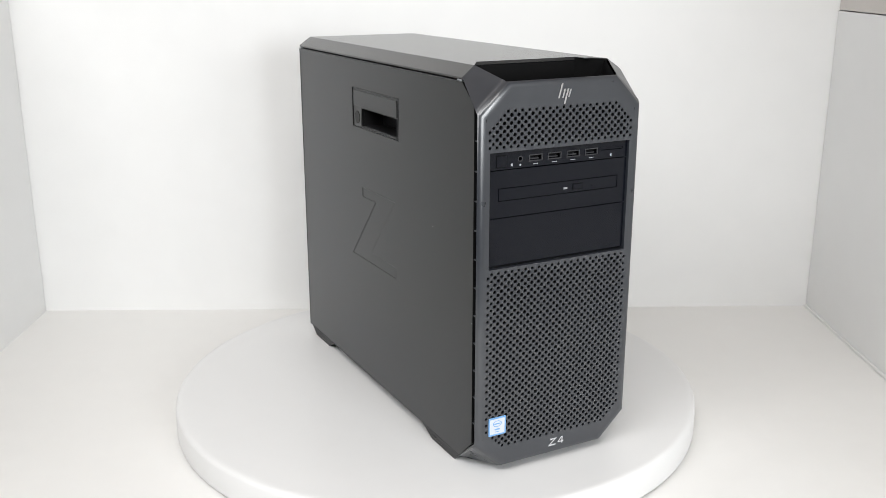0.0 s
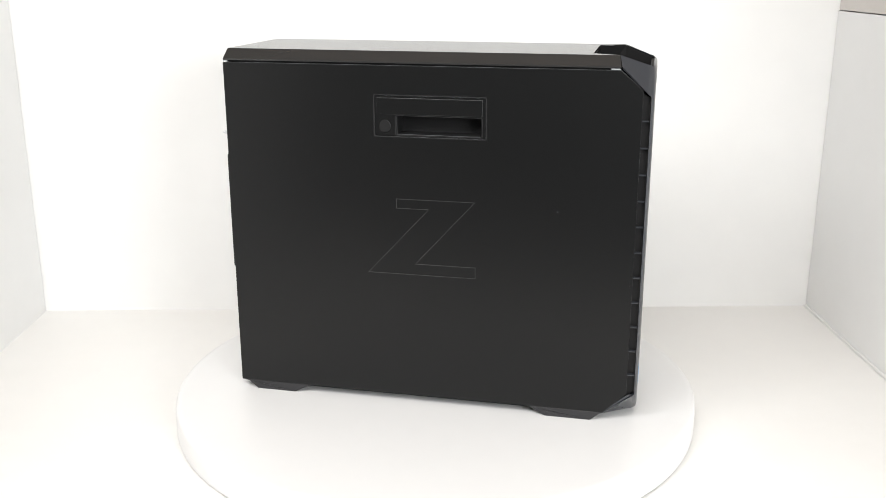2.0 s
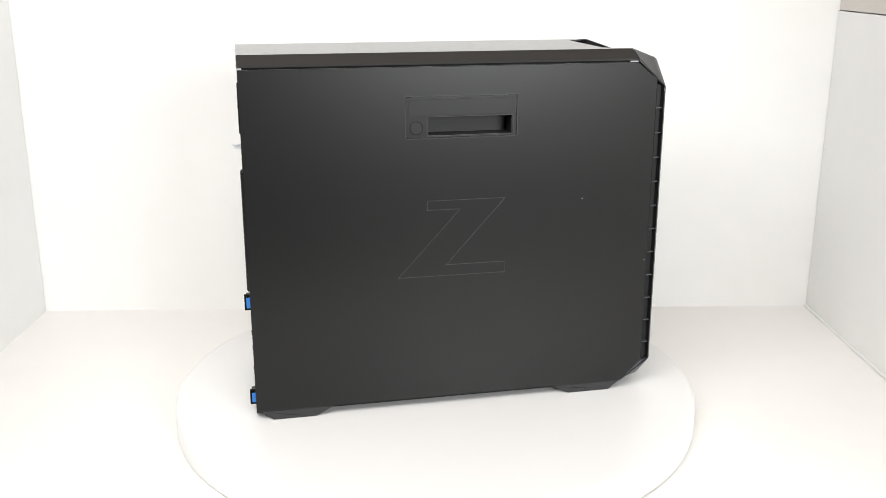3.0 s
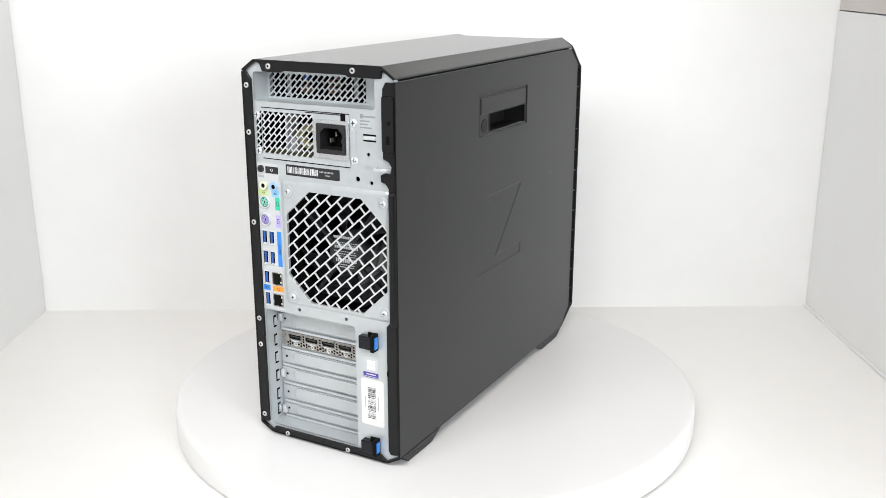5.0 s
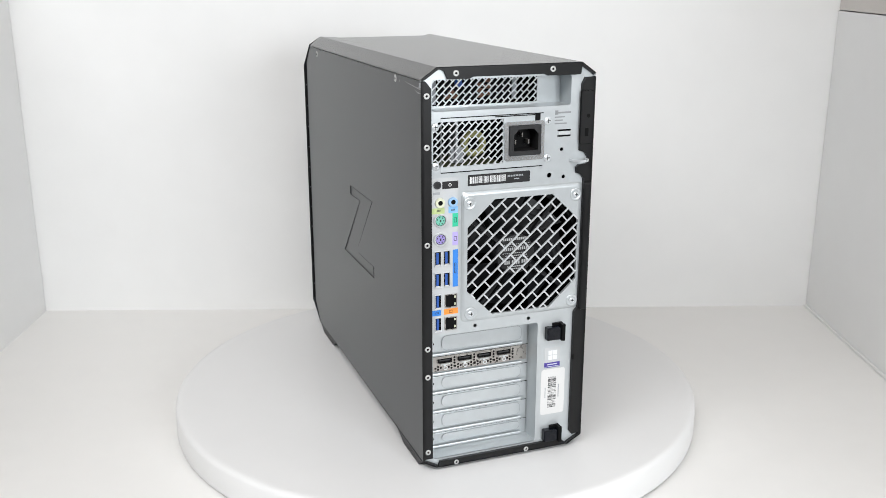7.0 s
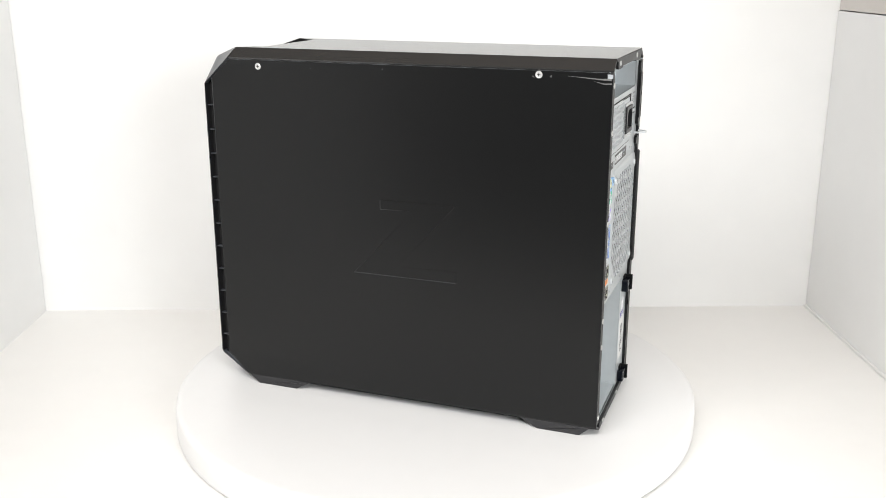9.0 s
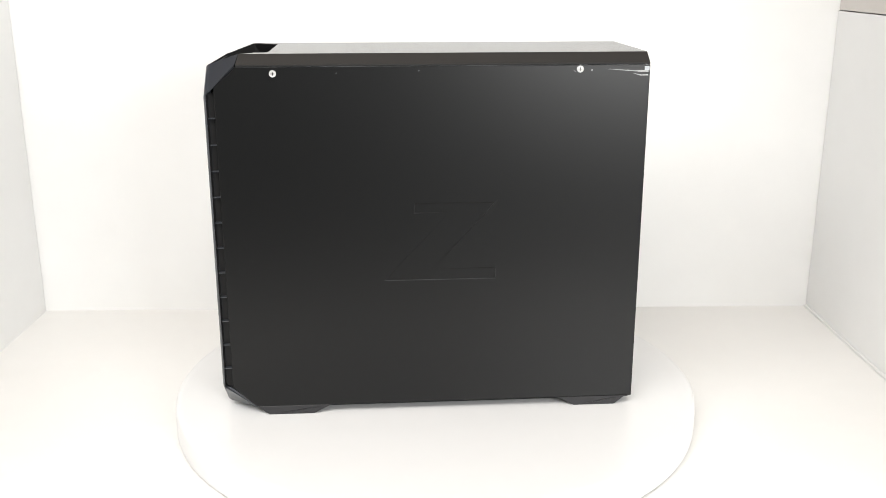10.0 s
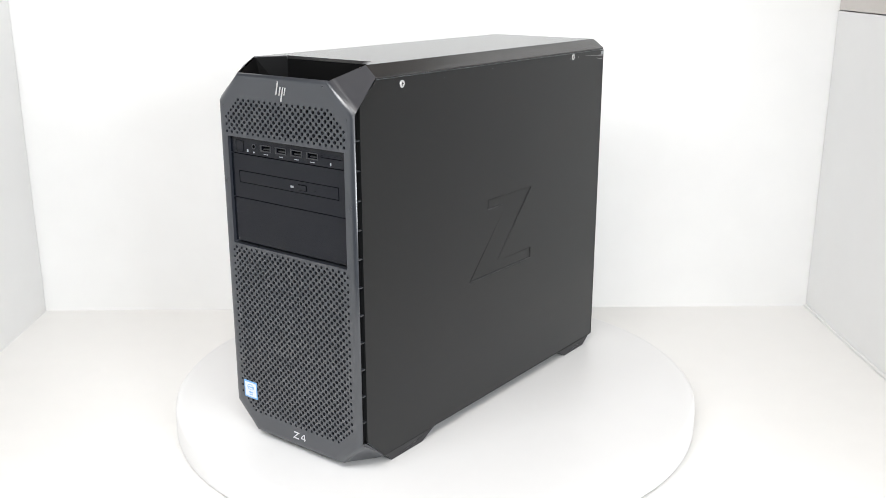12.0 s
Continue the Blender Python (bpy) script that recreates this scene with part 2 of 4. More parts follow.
slab("wall_right", [(RB[0], RB[1] - 0.001), RF, (RF[0] + 0.018, RF[1]), (RB[0] + 0.018, RB[1] - 0.001)], FLOOR_Z + 0.001, 0.412, WHITE_BOARD, "white laminate side board with a joint along its top")
slab("wall_right_upper", [(RB[0] + 0.0015, RB[1] - 0.001), (RF[0] + 0.0015, RF[1]), (RF[0] + 0.018, RF[1]), (RB[0] + 0.018, RB[1] - 0.001)], 0.4136, 0.80, BEIGE_BOARD, "warm grey board above the joint")
slab("trim", [(RB[0] - 0.0005, RB[1] - 0.003), (RF[0] - 0.0005, RF[1]), (RF[0] - 0.0035, RF[1]), (RB[0] - 0.0035, RB[1] - 0.003)], FLOOR_Z + 0.0005, FLOOR_Z + 0.004, WHITE_BOARD, "thin white sealing strip along the side board")
# the unseen room beyond the booth, added and toned for the tower's reflections
slab("table", [(-1.0, -0.7), (1.0, -0.7), (1.0, 0.6), (-1.0, 0.6)], FLOOR_Z - 0.06, FLOOR_Z - 0.031, BEIGE_BOARD, "plain table under the booth")
slab("room_floor", [(-2.4, -3.0), (2.4, -3.0), (2.4, 1.6), (-2.4, 1.6)], -0.86, -0.82, ROOM_PAINT, "plain grey room floor")
slab("ceiling", [(-2.4, -3.0), (2.4, -3.0), (2.4, 1.6), (-2.4, 1.6)], 2.0, 2.04, WARM_PAINT, "warm brown room ceiling")
slab("wall_south", [(-2.4, -3.0), (2.4, -3.0), (2.4, -3.1), (-2.4, -3.1)], -0.82, 2.0, ROOM_PAINT, "plain painted room wall")
slab("wall_north", [(-2.4, 1.6), (2.4, 1.6), (2.4, 1.7), (-2.4, 1.7)], -0.82, 2.0, ROOM_PAINT, "plain painted room wall")
slab("wall_west", [(-2.4, -3.0), (-2.5, -3.0), (-2.5, 1.6), (-2.4, 1.6)], -0.82, 2.0, ROOM_PAINT, "plain painted room wall")
slab("wall_east", [(2.4, -3.0), (2.5, -3.0), (2.5, 1.6), (2.4, 1.6)], -0.82, 2.0, WARM_PAINT, "warm brown room wall")


def build_turntable():
    top = new("turntable")
    tagged(top, "round white turntable with a rounded rim, under the computer", "turntable")
    bm = bmesh.new()
    lathe(bm, "z", 0, 0, [(285, -33.5), (300, -33.5), (302, -32), (302.5, -30), (302.5, -6), (301.8, -3), (300, -1), (297, -0.2), (294, 0)], 160)
    part("disc", bm, DISC_WHITE, top, smooth=True).data.set_sharp_from_angle(angle=radians(40))
    part("base", lathe(bmesh.new(), "z", 0, 0, [(200, -35.9), (200, -33.6)], 60), DEEP_BLACK, top)
    return top


turntable = build_turntable()

# ---- the computer: a tower case, front towards -y, access panel at -x, back at +y ----
tower = new("computer_tower")
tagged(tower, "black steel workstation computer tower with a dark grey perforated front", "computer")
XC, YC = 0.0063, -0.0104
FRONT, BACK = -225.8, 222.5


def side_panel(sign, label, z_shift, recess, top=374.5):
    """A side panel with chamfered front corners and a shallow pressed zigzag emblem."""
    outline = [(222.5, 11.5), (222.5, top), (-192.5, top), (-214.8, 355.8), (-214.8, 34.5), (-190, 11.5)]
    zig = [(-34.8, 235), (49.3, 235), (-14.8, 164), (50.5, 164), (50.5, 152), (-66.8, 152), (0.4, 225), (-34.8, 225)]
    zig = [((u + z_shift) * (-1 if sign < 0 else 1), v) for u, v in zig]
    holes = [zig]
    if recess:
        holes.append(rect(57.2, -60.4, 301.6, 344.2, 1.0, 2))
    x0, x1 = sign * 82.6, sign * 84.5
    bm = bmesh.new()
    plate(bm, "x", outline, x0, x1, holes)
    bm.normal_update()
    rims = [e for e in bm.edges if all(abs(v.co.x - x1 * M) < 1e-6 for v in e.verts) and len({round(f.normal.x) for f in e.link_faces}) == 2]
    bmesh.ops.bevel(bm, geom=rims, offset=0.0005, segments=1, affect="EDGES")
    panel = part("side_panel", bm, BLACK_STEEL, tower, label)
    part("emblem_floor", plate(bmesh.new(), "x", zig, sign * 82.7, sign * 84.05), BLACK_STEEL, panel)
    # Paler line painted along the zigzag, for light its pressed edges catch
    bm = bmesh.new()
    for p, q in zip(zig, zig[1:] + zig[:1]):
        bar(bm, "x", p, q, 0.42, sign * 83.7, sign * 84.42)
    part("emblem_edge", bm, EDGE_GLINT, panel)
    # front returns of the panel, in the shade of the vent gap
    part("flange", boxes((min(sign * 80.5, sign * 82.6), max(sign * 80.5, sign * 82.6), -214.6, -212.5, 36, 354)), BLACK_STEEL, panel)
    return panel


access_panel = side_panel(-1, "black steel access panel with a latch and pressed emblem", 0.0, True)
plain_panel = side_panel(1, "plain black steel side panel with pressed emblem", 17.5, False, 376.1)


def latch(panel):
    """The recessed release latch of the access panel: tray, flap, finger well and lock."""
    well = rect(33.6, -55.2, 303.8, 323.0, 1.2, 2)
    bm = bmesh.new()
    plate(bm, "x", rect(56.7, -59.9, 302.1, 343.7, 1.0, 2), -83.7, -80.5, [well])
    part("latch_tray", bm, BLACK_STEEL, panel)
    part("latch_well", boxes((-80.4, -58, 33.6, 36, 300, 325), (-80.4, -58, -58, -55.2, 300, 325), (-80.4, -58, -55.2, 33.6, 300, 303.8), (-80.4, -58, -55.2, 33.6, 323, 326), (-59, -57, -58, 36, 300, 326)), LOCK_BLACK, panel)
    part("latch_flap", boxes((-84.6, -81, -56.8, 54.6, 324.6, 341.6), bevel=0.35), BLACK_STEEL, panel, "black latch flap")
    part("lock", lathe(bmesh.new(), "x", 46.0, 312.3, [(6.4, -80), (6.4, -83.9), (6.1, -84.1), (0.5, -84.15)], 28), LOCK_BLACK, panel, "round dark grey lock cover")
    part("lock_gap", plate(bmesh.new(), "x", circle(46.0, 312.3, 7.0, 28), -83.6, -83.78, [circle(46.0, 312.3, 6.45, 28)]), DEEP_BLACK, panel)
    # raised lip round the tray and round the finger well, painted paler for light it catches
    part("latch_lip", plate(bmesh.new(), "x", rect(58.0, -61.2, 300.8, 345.0, 1.6, 3), -84.4, -84.75, [rect(57.3, -60.5, 301.5, 344.3, 1.2, 3)]), LATCH_EDGE, panel)
    part("well_lip", plate(bmesh.new(), "x", rect(35.2, -56.8, 302.8, 323.6, 2.0, 3), -83.6, -84.2, [rect(34.5, -56.1, 303.3, 323.2, 1.6, 3)]), LATCH_EDGE, panel)


latch(access_panel)


def rivet(x, z, parent, r=2.7, y=BACK):
    ob = part("rivet", lathe(bmesh.new(), "y", x, z, [(r, y - 0.4), (r, y + 0.5), (r - 0.5, y + 0.9), (r * 0.48, y + 0.9), (r * 0.45, y + 0.2)], 14), RIVET, parent)
    part("rivet_bore", disc_bm("y", x, z, r * 0.40, y + 0.2, y + 0.35, 10), DEEP_BLACK, ob)


def screw(x, z, parent, r, y, mat=None):
    ob = part("screw", lathe(bmesh.new(), "y", x, z, [(r, y - 0.5), (r, y + 0.6), (r * 0.8, y + 1.2), (r * 0.3, y + 1.4)], 14), mat or BRIGHT_STEEL, parent)
    part("cross_slot", boxes((x - r * 0.6, x + r * 0.6, y + 1.15, y + 1.5, z - 0.3, z + 0.3), (x - 0.3, x + 0.3, y + 1.15, y + 1.48, z - r * 0.6, z + r * 0.6)), DEEP_BLACK, ob)


# tiny chips in the paint
for y, z, r in ((-135.7, 229.8, 0.7), (-212.0, 155.4, 0.5)):
    part("paint_chip", plate(bmesh.new(), "x", [(y + r * 0.8, z - r), (y + r, z + 0.3 * r), (y - 0.2 * r, z + r), (y - r, z - 0.2 * r)], -84.45, -84.58), GREY_PRINT, access_panel)
for y, z, r in ((-94.0, 369.5, 0.45), (-12.0, 371.5, 0.5)):
    part("paint_chip", plate(bmesh.new(), "x", [(y + r * 2, z - 0.4 * r), (y + r, z + 0.5 * r), (y - 1.2 * r, z + 0.4 * r), (y - r, z - 0.3 * r)], 84.45, 84.58), GREY_PRINT, plain_panel)

# screws that hold the plain panel, in pale worn dimples
for y, z in ((-156.5, 371.0 - 1.5), (151.0, 372.0)):
    bm = lathe(bmesh.new(), "x", y, z, [(3.6, 84.2), (3.6, 84.6), (3.2, 84.9), (2.5, 84.55), (2.1, 84.9), (0.8, 85.0)], 12)
    sc = part("panel_screw", bm, RIVET, plain_panel, "bright worn panel screw")
    part("cross_slot", boxes((84.9, 85.2, y - 1.6, y + 1.6, z - 0.3, z + 0.3), (84.9, 85.18, y - 0.3, y + 0.3, z - 1.6, z + 1.6)), DEEP_BLACK, sc)

# rubbed spots beside the rear screw, and painted glints along the panel's bent rear corner
for k, outline in enumerate((((162.6, 371.2), (164.2, 372.2), (163.4, 373.6), (161.8, 372.6)), ((150.2, 376.0), (152.0, 376.0), (151.4, 378.6), (150.6, 378.6)), ((146.2, 371.6), (147.2, 370.4), (145.0, 371.4), (144.2, 372.8)),
                            ((176, 373.6), (196, 372.6), (212, 371.8), (221, 372.6), (221, 370.2), (211, 370.6), (194, 372.0)), ((204, 369.4), (214, 367.6), (221, 368.0), (221, 366.6), (213, 366.6)))):
    part("scuff_and_glint", plate(bmesh.new(), "x", [(u, v - 1.6) for u, v in outline], 84.45, 84.56 + 0.004 * k), RUBBED_AND_GLINT, plain_panel, "pale scuff and painted corner glint on the black paint")


def top_cap():
    """The top cover: flat roof, slanting shoulders, notched at the front for the carry handle."""
    bm = bmesh.new()
    z, zs = 388.0, 378.2
    roof = [(70.5, BACK), (71.5, -190.5), (54, -163), (-54, -163), (-71.5, -190.5), (-70.5, BACK)]
    tv = [bm.verts.new(at("z", x, y, z)) for x, y in roof]
    bm.faces.new(tv)
    for s, i, j in ((1, 0, 1), (-1, 5, 4)):
        a = bm.verts.new(at("z", s * 84.5, BACK, zs))
        b = bm.verts.new(at("z", s * 84.5, -192.5, zs))
        c = bm.verts.new(at("z", s * 84.3, BACK, zs - 1.6))
        d = bm.verts.new(at("z", s * 84.3, -192.5, zs - 1.6))
        e = bm.verts.new(at("z", s * 80, BACK, zs - 1.6))
        f = bm.verts.new(at("z", s * 80, -192.5, zs - 1.6))
        bm.faces.new((tv[i], tv[j], b, a))
        bm.faces.new((a, b, d, c))
        bm.faces.new((c, d, f, e))
    lo = [bm.verts.new(at("z", x, y, z - 3)) for x, y in roof]
    for i in range(1, 4):
        bm.faces.new((tv[i], tv[i + 1], lo[i + 1], lo[i]))
    bmesh.ops.bevel(bm, geom=[e for e in bm.edges if len(e.link_faces) == 2 and e.calc_face_angle(0) > 0.3], offset=0.0007, segments=2, affect="EDGES")
    cap = part("top_cap", bm, CAP_STEEL_LIT, tower, "black painted steel top cover")
    # a small pressed badge plate on the roof near the front
    badge = part("badge", boxes((55.5, 66.5, -178, -126, 387.5, 387.85), bevel=0.12), BEZEL, cap)
    for y0, y1 in ((-174, -158), (-154, -148), (-144, -130)):
        part("badge_print", boxes((58.5, 63.5, y0, y1, 387.85, 387.9)), GREY_PRINT, badge)
    return cap


top_cap()

# dark gap between top cover and panels, inner walls of the case
part("inner_shell", plate(bmesh.new(), "x", rect(-190, 219, 9, 379), -82.2, -81.2, [rect(-60, 57, 299, 345)]), DEEP_BLACK, tower)
part("inner_shell", boxes((81.2, 82.2, -190, 219, 9, 379)), DEEP_BLACK, tower)
for row in ((-84.8, -84.2, -192.0, -183.0, 375.0, 376.2), (-84.7, -83.0, 218, 222.3, 375.0, 376.4), (84.2, 84.6, 196, 222.3, 375.6, 376.0), (84.2, 84.7, 217, 222.4, 370.5, 374.5)):
    part("worn_edge", boxes(row, bevel=0.15), GREY_PRINT, tower, "bare metal where the paint has worn off")


def bottom_tray():
    bm = bmesh.new()
    plate(bm, "y", [(-84.3, 10.8), (-70.5, 3.2), (70.5, 3.2), (84.3, 10.8), (82, 10.9), (70, 4.6), (-70, 4.6), (-82, 10.9)], -191, BACK)
    tray = part("bottom_tray", bm, FRAME_BLACK, tower)
    for s in (-1, 1):
        for ys in (((216, 10.7), (204.5, 0), (159, 0), (139.5, 10.7)), ((-110, 10.7), (-129, 0), (-177.5, 0), (-189.5, 10.7))):
            bm = bmesh.new()
            x0, x1 = s * 84.4, s * 54
            plate(bm, "x", ys, x1, x0)
            # the foot's outer side leans in towards its sole
            for v in bm.verts:
                if abs(v.co.x - x0 * M) < 1e-6 and v.co.z < 0.001:
                    v.co.x -= s * 0.0012
            bmesh.ops.bevel(bm, geom=bm.edges[:], offset=0.0004, segments=1, affect="EDGES")
            part("foot", bm, FOOT_RUBBER, tower, "black plastic foot")


bottom_tray()

# ---- the front ----
HALF, TOPZ, CH = 79.4, 371.0, 26.0
HOLE_DX, HOLE_DZ = 7.2, 3.47


def half_width(z):
    return HALF - max(0, z - (TOPZ - CH)) - max(0, (14 + 26) - z)


def perforated_band(bm, z_first, rows, reach):
    """Strips of the front with one row of holes each; reach(k) is the half length of row k."""
    for k in range(rows):
        z = z_first - k * HOLE_DZ
        za, zb = z - HOLE_DZ / 2, z + HOLE_DZ / 2
        n = round(reach(k) / HOLE_DX * 2) + 1
        edge = n * HOLE_DX / 2
        for s in (-1, 1):
            bm.faces.new([bm.verts.new(at("y", x, zz, FRONT)) for x, zz in ((s * edge, za), (s * half_width(za), za), (s * half_width(zb), zb), (s * edge, zb))])
        for i in range(n):
            x = (i - (n - 1) / 2) * HOLE_DX
            r = 1.86 if 0 < i < n - 1 and 0 < k < rows - 1 else 1.5
            c = [bm.verts.new(at("y", x + a * HOLE_DX / 2, z + b * HOLE_DZ / 2, FRONT)) for a, b in ((1, 1), (-1, 1), (-1, -1), (1, -1))]
            h, g = [], []
            for j in range(8):
                a = radians(22.5 + 45 * j)
                h.append(bm.verts.new(at("y", x + r * math.cos(a), z + r * math.sin(a), FRONT)))
                g.append(bm.verts.new(at("y", x + r * math.cos(a), z + r * math.sin(a), FRONT + 1.6)))
            for q in range(4):
                bm.faces.new((c[q], h[2 * q + 1], h[2 * q]))
                bm.faces.new((c[q], c[(q + 1) % 4], h[(2 * q + 2) % 8], h[2 * q + 1]))
            for j in range(8):
                bm.faces.new((h[j], h[(j + 1) % 8], g[(j + 1) % 8], g[j]))


def front_bezel():
    bm = bmesh.new()
    up0, up_n, lo0, lo_n = 351.0, 10, 204.8, 51
    perforated_band(bm, up0, up_n, lambda k: 57.6 + 3.6 * k if k <= 5 else (75.6 if k % 2 else 72.0))
    perforated_band(bm, lo0, lo_n, lambda k: min(57.6 + 3.6 * (lo_n - 1 - k), 75.6 if (lo_n - 1 - k) % 2 else 72.0))

    def quad(pts):
        bm.faces.new([bm.verts.new(at("y", x, z, FRONT)) for x, z in pts])

    zt, zu, zb, zl = up0 + HOLE_DZ / 2, up0 - (up_n - 0.5) * HOLE_DZ, lo0 + HOLE_DZ / 2, lo0 - (lo_n - 0.5) * HOLE_DZ
    quad([(-half_width(zt), zt), (half_width(zt), zt), (half_width(TOPZ), TOPZ), (-half_width(TOPZ), TOPZ)])
    quad([(-half_width(14), 14), (half_width(14), 14), (half_width(zl), zl), (-half_width(zl), zl)])
    b0, b1, bx = 208.8, 315.4, 75.2
    quad([(-HALF, zb), (HALF, zb), (HALF, b0), (-HALF, b0)])
    quad([(-HALF, b1), (HALF, b1), (HALF, zu), (-HALF, zu)])
    for s in (-1, 1):
        quad([(s * bx, b0), (s * HALF, b0), (s * HALF, b1), (s * bx, b1)])
    # inner sides of the drive bay
    for (xa, za), (xb, zz) in (((-bx, b0), (bx, b0)), ((bx, b0), (bx, b1)), ((bx, b1), (-bx, b1)), ((-bx, b1), (-bx, b0))):
        bm.faces.new([bm.verts.new(at("y", xa, za, FRONT)), bm.verts.new(at("y", xb, zz, FRONT)), bm.verts.new(at("y", xb, zz, FRONT + 9)), bm.verts.new(at("y", xa, za, FRONT + 9))])
    face = part("front_bezel", bm, BEZEL, tower, "dark grey perforated plastic front")

    # rounded rim and chamfered shoulders
    bm = bmesh.new()
    wt, wb = half_width(TOPZ), half_width(14)
    rings = []
    for k, dy in ((0.0, 0.0), (2.0, 0.1), (3.9, 0.5), (5.5, 1.2), (6.6, 2.2), (7.0, 3.1)):
        rings.append(((wt + 0.7 * k, FRONT + dy, TOPZ + 0.75 * k), (HALF + k, FRONT + dy, 345 + 0.6 * k), (HALF + k, FRONT + dy, 40 - 0.6 * k), (wb + 0.7 * k, FRONT + dy, 14 - 0.75 * k)))
    rings.append(((71.5, -190.7, 388.1), (85.2, -193.2, 378.4), (84.7, -190.5, 10.6), (70.5, -190.5, 3.4)))
    for t in (0.16, 0.07):
        rings.insert(6, tuple(tuple(p + (q - p) * t + e for p, q, e in zip(a, b, (0.9 - 4 * t, 0, 0.9 - 4 * t if b[2] > 100 else 4 * t - 0.9))) for a, b in zip(rings[5], rings[-1])))
    for s in (-1, 1):
        vs = [[bm.verts.new(Vector((s * x, y, z)) * M) for x, y, z in r] for r in rings]
        for a, b in zip(vs, vs[1:]):
            bm.faces.new((a[0], a[1], b[1], b[0]))
            bm.faces.new((a[2], a[3], b[3], b[2]))
        for a, b in zip(vs[:5], vs[1:6]):
            bm.faces.new((a[1], a[2], b[2], b[1]))
        # edge strips along the shoulder, into the gap
        for q in (1, 2):
            k = [bm.verts.new(Vector((s * 80, vs[r][q].co.y / M, vs[r][q].co.z / M)) * M) for r in (5, -1)]
            bm.faces.new((*[v[q] for v in vs[5:]], k[1], k[0]))
    # the chin, rolling under
    for a, b in zip(rings, rings[1:]):
        bm.faces.new([bm.verts.new(Vector(p) * M) for p in ((-a[3][0], a[3][1], a[3][2]), a[3], b[3], (-b[3][0], b[3][1], b[3][2]))])
    # lip of the handle opening
    for a, b in zip(rings[:5], rings[1:6]):
        bm.faces.new([bm.verts.new(Vector(p) * M) for p in ((-a[0][0], a[0][1], a[0][2]), a[0], b[0], (-b[0][0], b[0][1], b[0][2]))])
    bmesh.ops.remove_doubles(bm, verts=bm.verts[:], dist=1e-6)
    rim = part("bezel_rim", bm, BEZEL, tower, "dark grey chamfered rim of the front", smooth=True)
    rim.data.set_sharp_from_angle(angle=radians(50))
    # back of the rim and floor of the vent gap
    for s in (-1, 1):
        bm = bmesh.new()
        o, e, g = [[bm.verts.new(Vector((s * x, y, z)) * M) for y, z in ends] for x, ends in ((85.2, ((-222.5, 349.0), (-222.5, 36.0))), (79.5, ((-221.8, 348.6), (-221.8, 36.4))), (79.5, ((-200, 360), (-200, 20))))]
        bm.faces.new((o[0], o[1], e[1], e[0]))
        bm.faces.new((e[0], e[1], g[1], g[0]))
        part("vent_channel", bm, LOCK_BLACK, rim, "black channel between the front and the panel")
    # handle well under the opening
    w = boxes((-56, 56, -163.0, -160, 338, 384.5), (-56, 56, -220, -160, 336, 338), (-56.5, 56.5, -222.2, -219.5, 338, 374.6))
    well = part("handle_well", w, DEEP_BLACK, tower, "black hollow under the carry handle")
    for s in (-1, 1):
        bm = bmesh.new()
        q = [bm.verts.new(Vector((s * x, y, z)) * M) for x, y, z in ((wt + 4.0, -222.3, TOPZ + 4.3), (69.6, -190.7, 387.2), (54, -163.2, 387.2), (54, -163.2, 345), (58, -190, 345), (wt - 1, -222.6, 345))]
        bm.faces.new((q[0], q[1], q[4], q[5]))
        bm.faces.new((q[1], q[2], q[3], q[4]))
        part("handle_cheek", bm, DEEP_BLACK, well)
    # ledges that close the gap along the sloping corners
    for s in (-1, 1):
        for ledge in (((-221.0, 350.2), (-194.2, 377.2), (-193.6, 375.9), (-215.8, 357.4)), ((-221.0, 34.8), (-191.6, 11.4), (-191.2, 12.6), (-215.8, 33.6))):
            part("rim_ledge", plate(bmesh.new(), "x", ledge, s * 82.2, s * 83.9), BEZEL, rim)
    # ribs in the vent gaps
    for s in (-1, 1):
        for i in range(11):
            z = 325.5 - 26.9 * i
            part("vent_rib", boxes((min(s * 79, s * 84.3), max(s * 79, s * 84.3), -222.2, -214.6, z - 0.45, z + 0.45)), BEZEL, rim)
    # black sheet added for the dark space behind the holes
    part("front_dark_sheet", plate(bmesh.new(), "y", [(-50, 24), (50, 24), (78, 44), (78, 342), (52, 366), (-52, 366), (-78, 342), (-78, 44)], -217.6, -216.5), DEEP_BLACK, tower)
    return face


bezel = front_bezel()


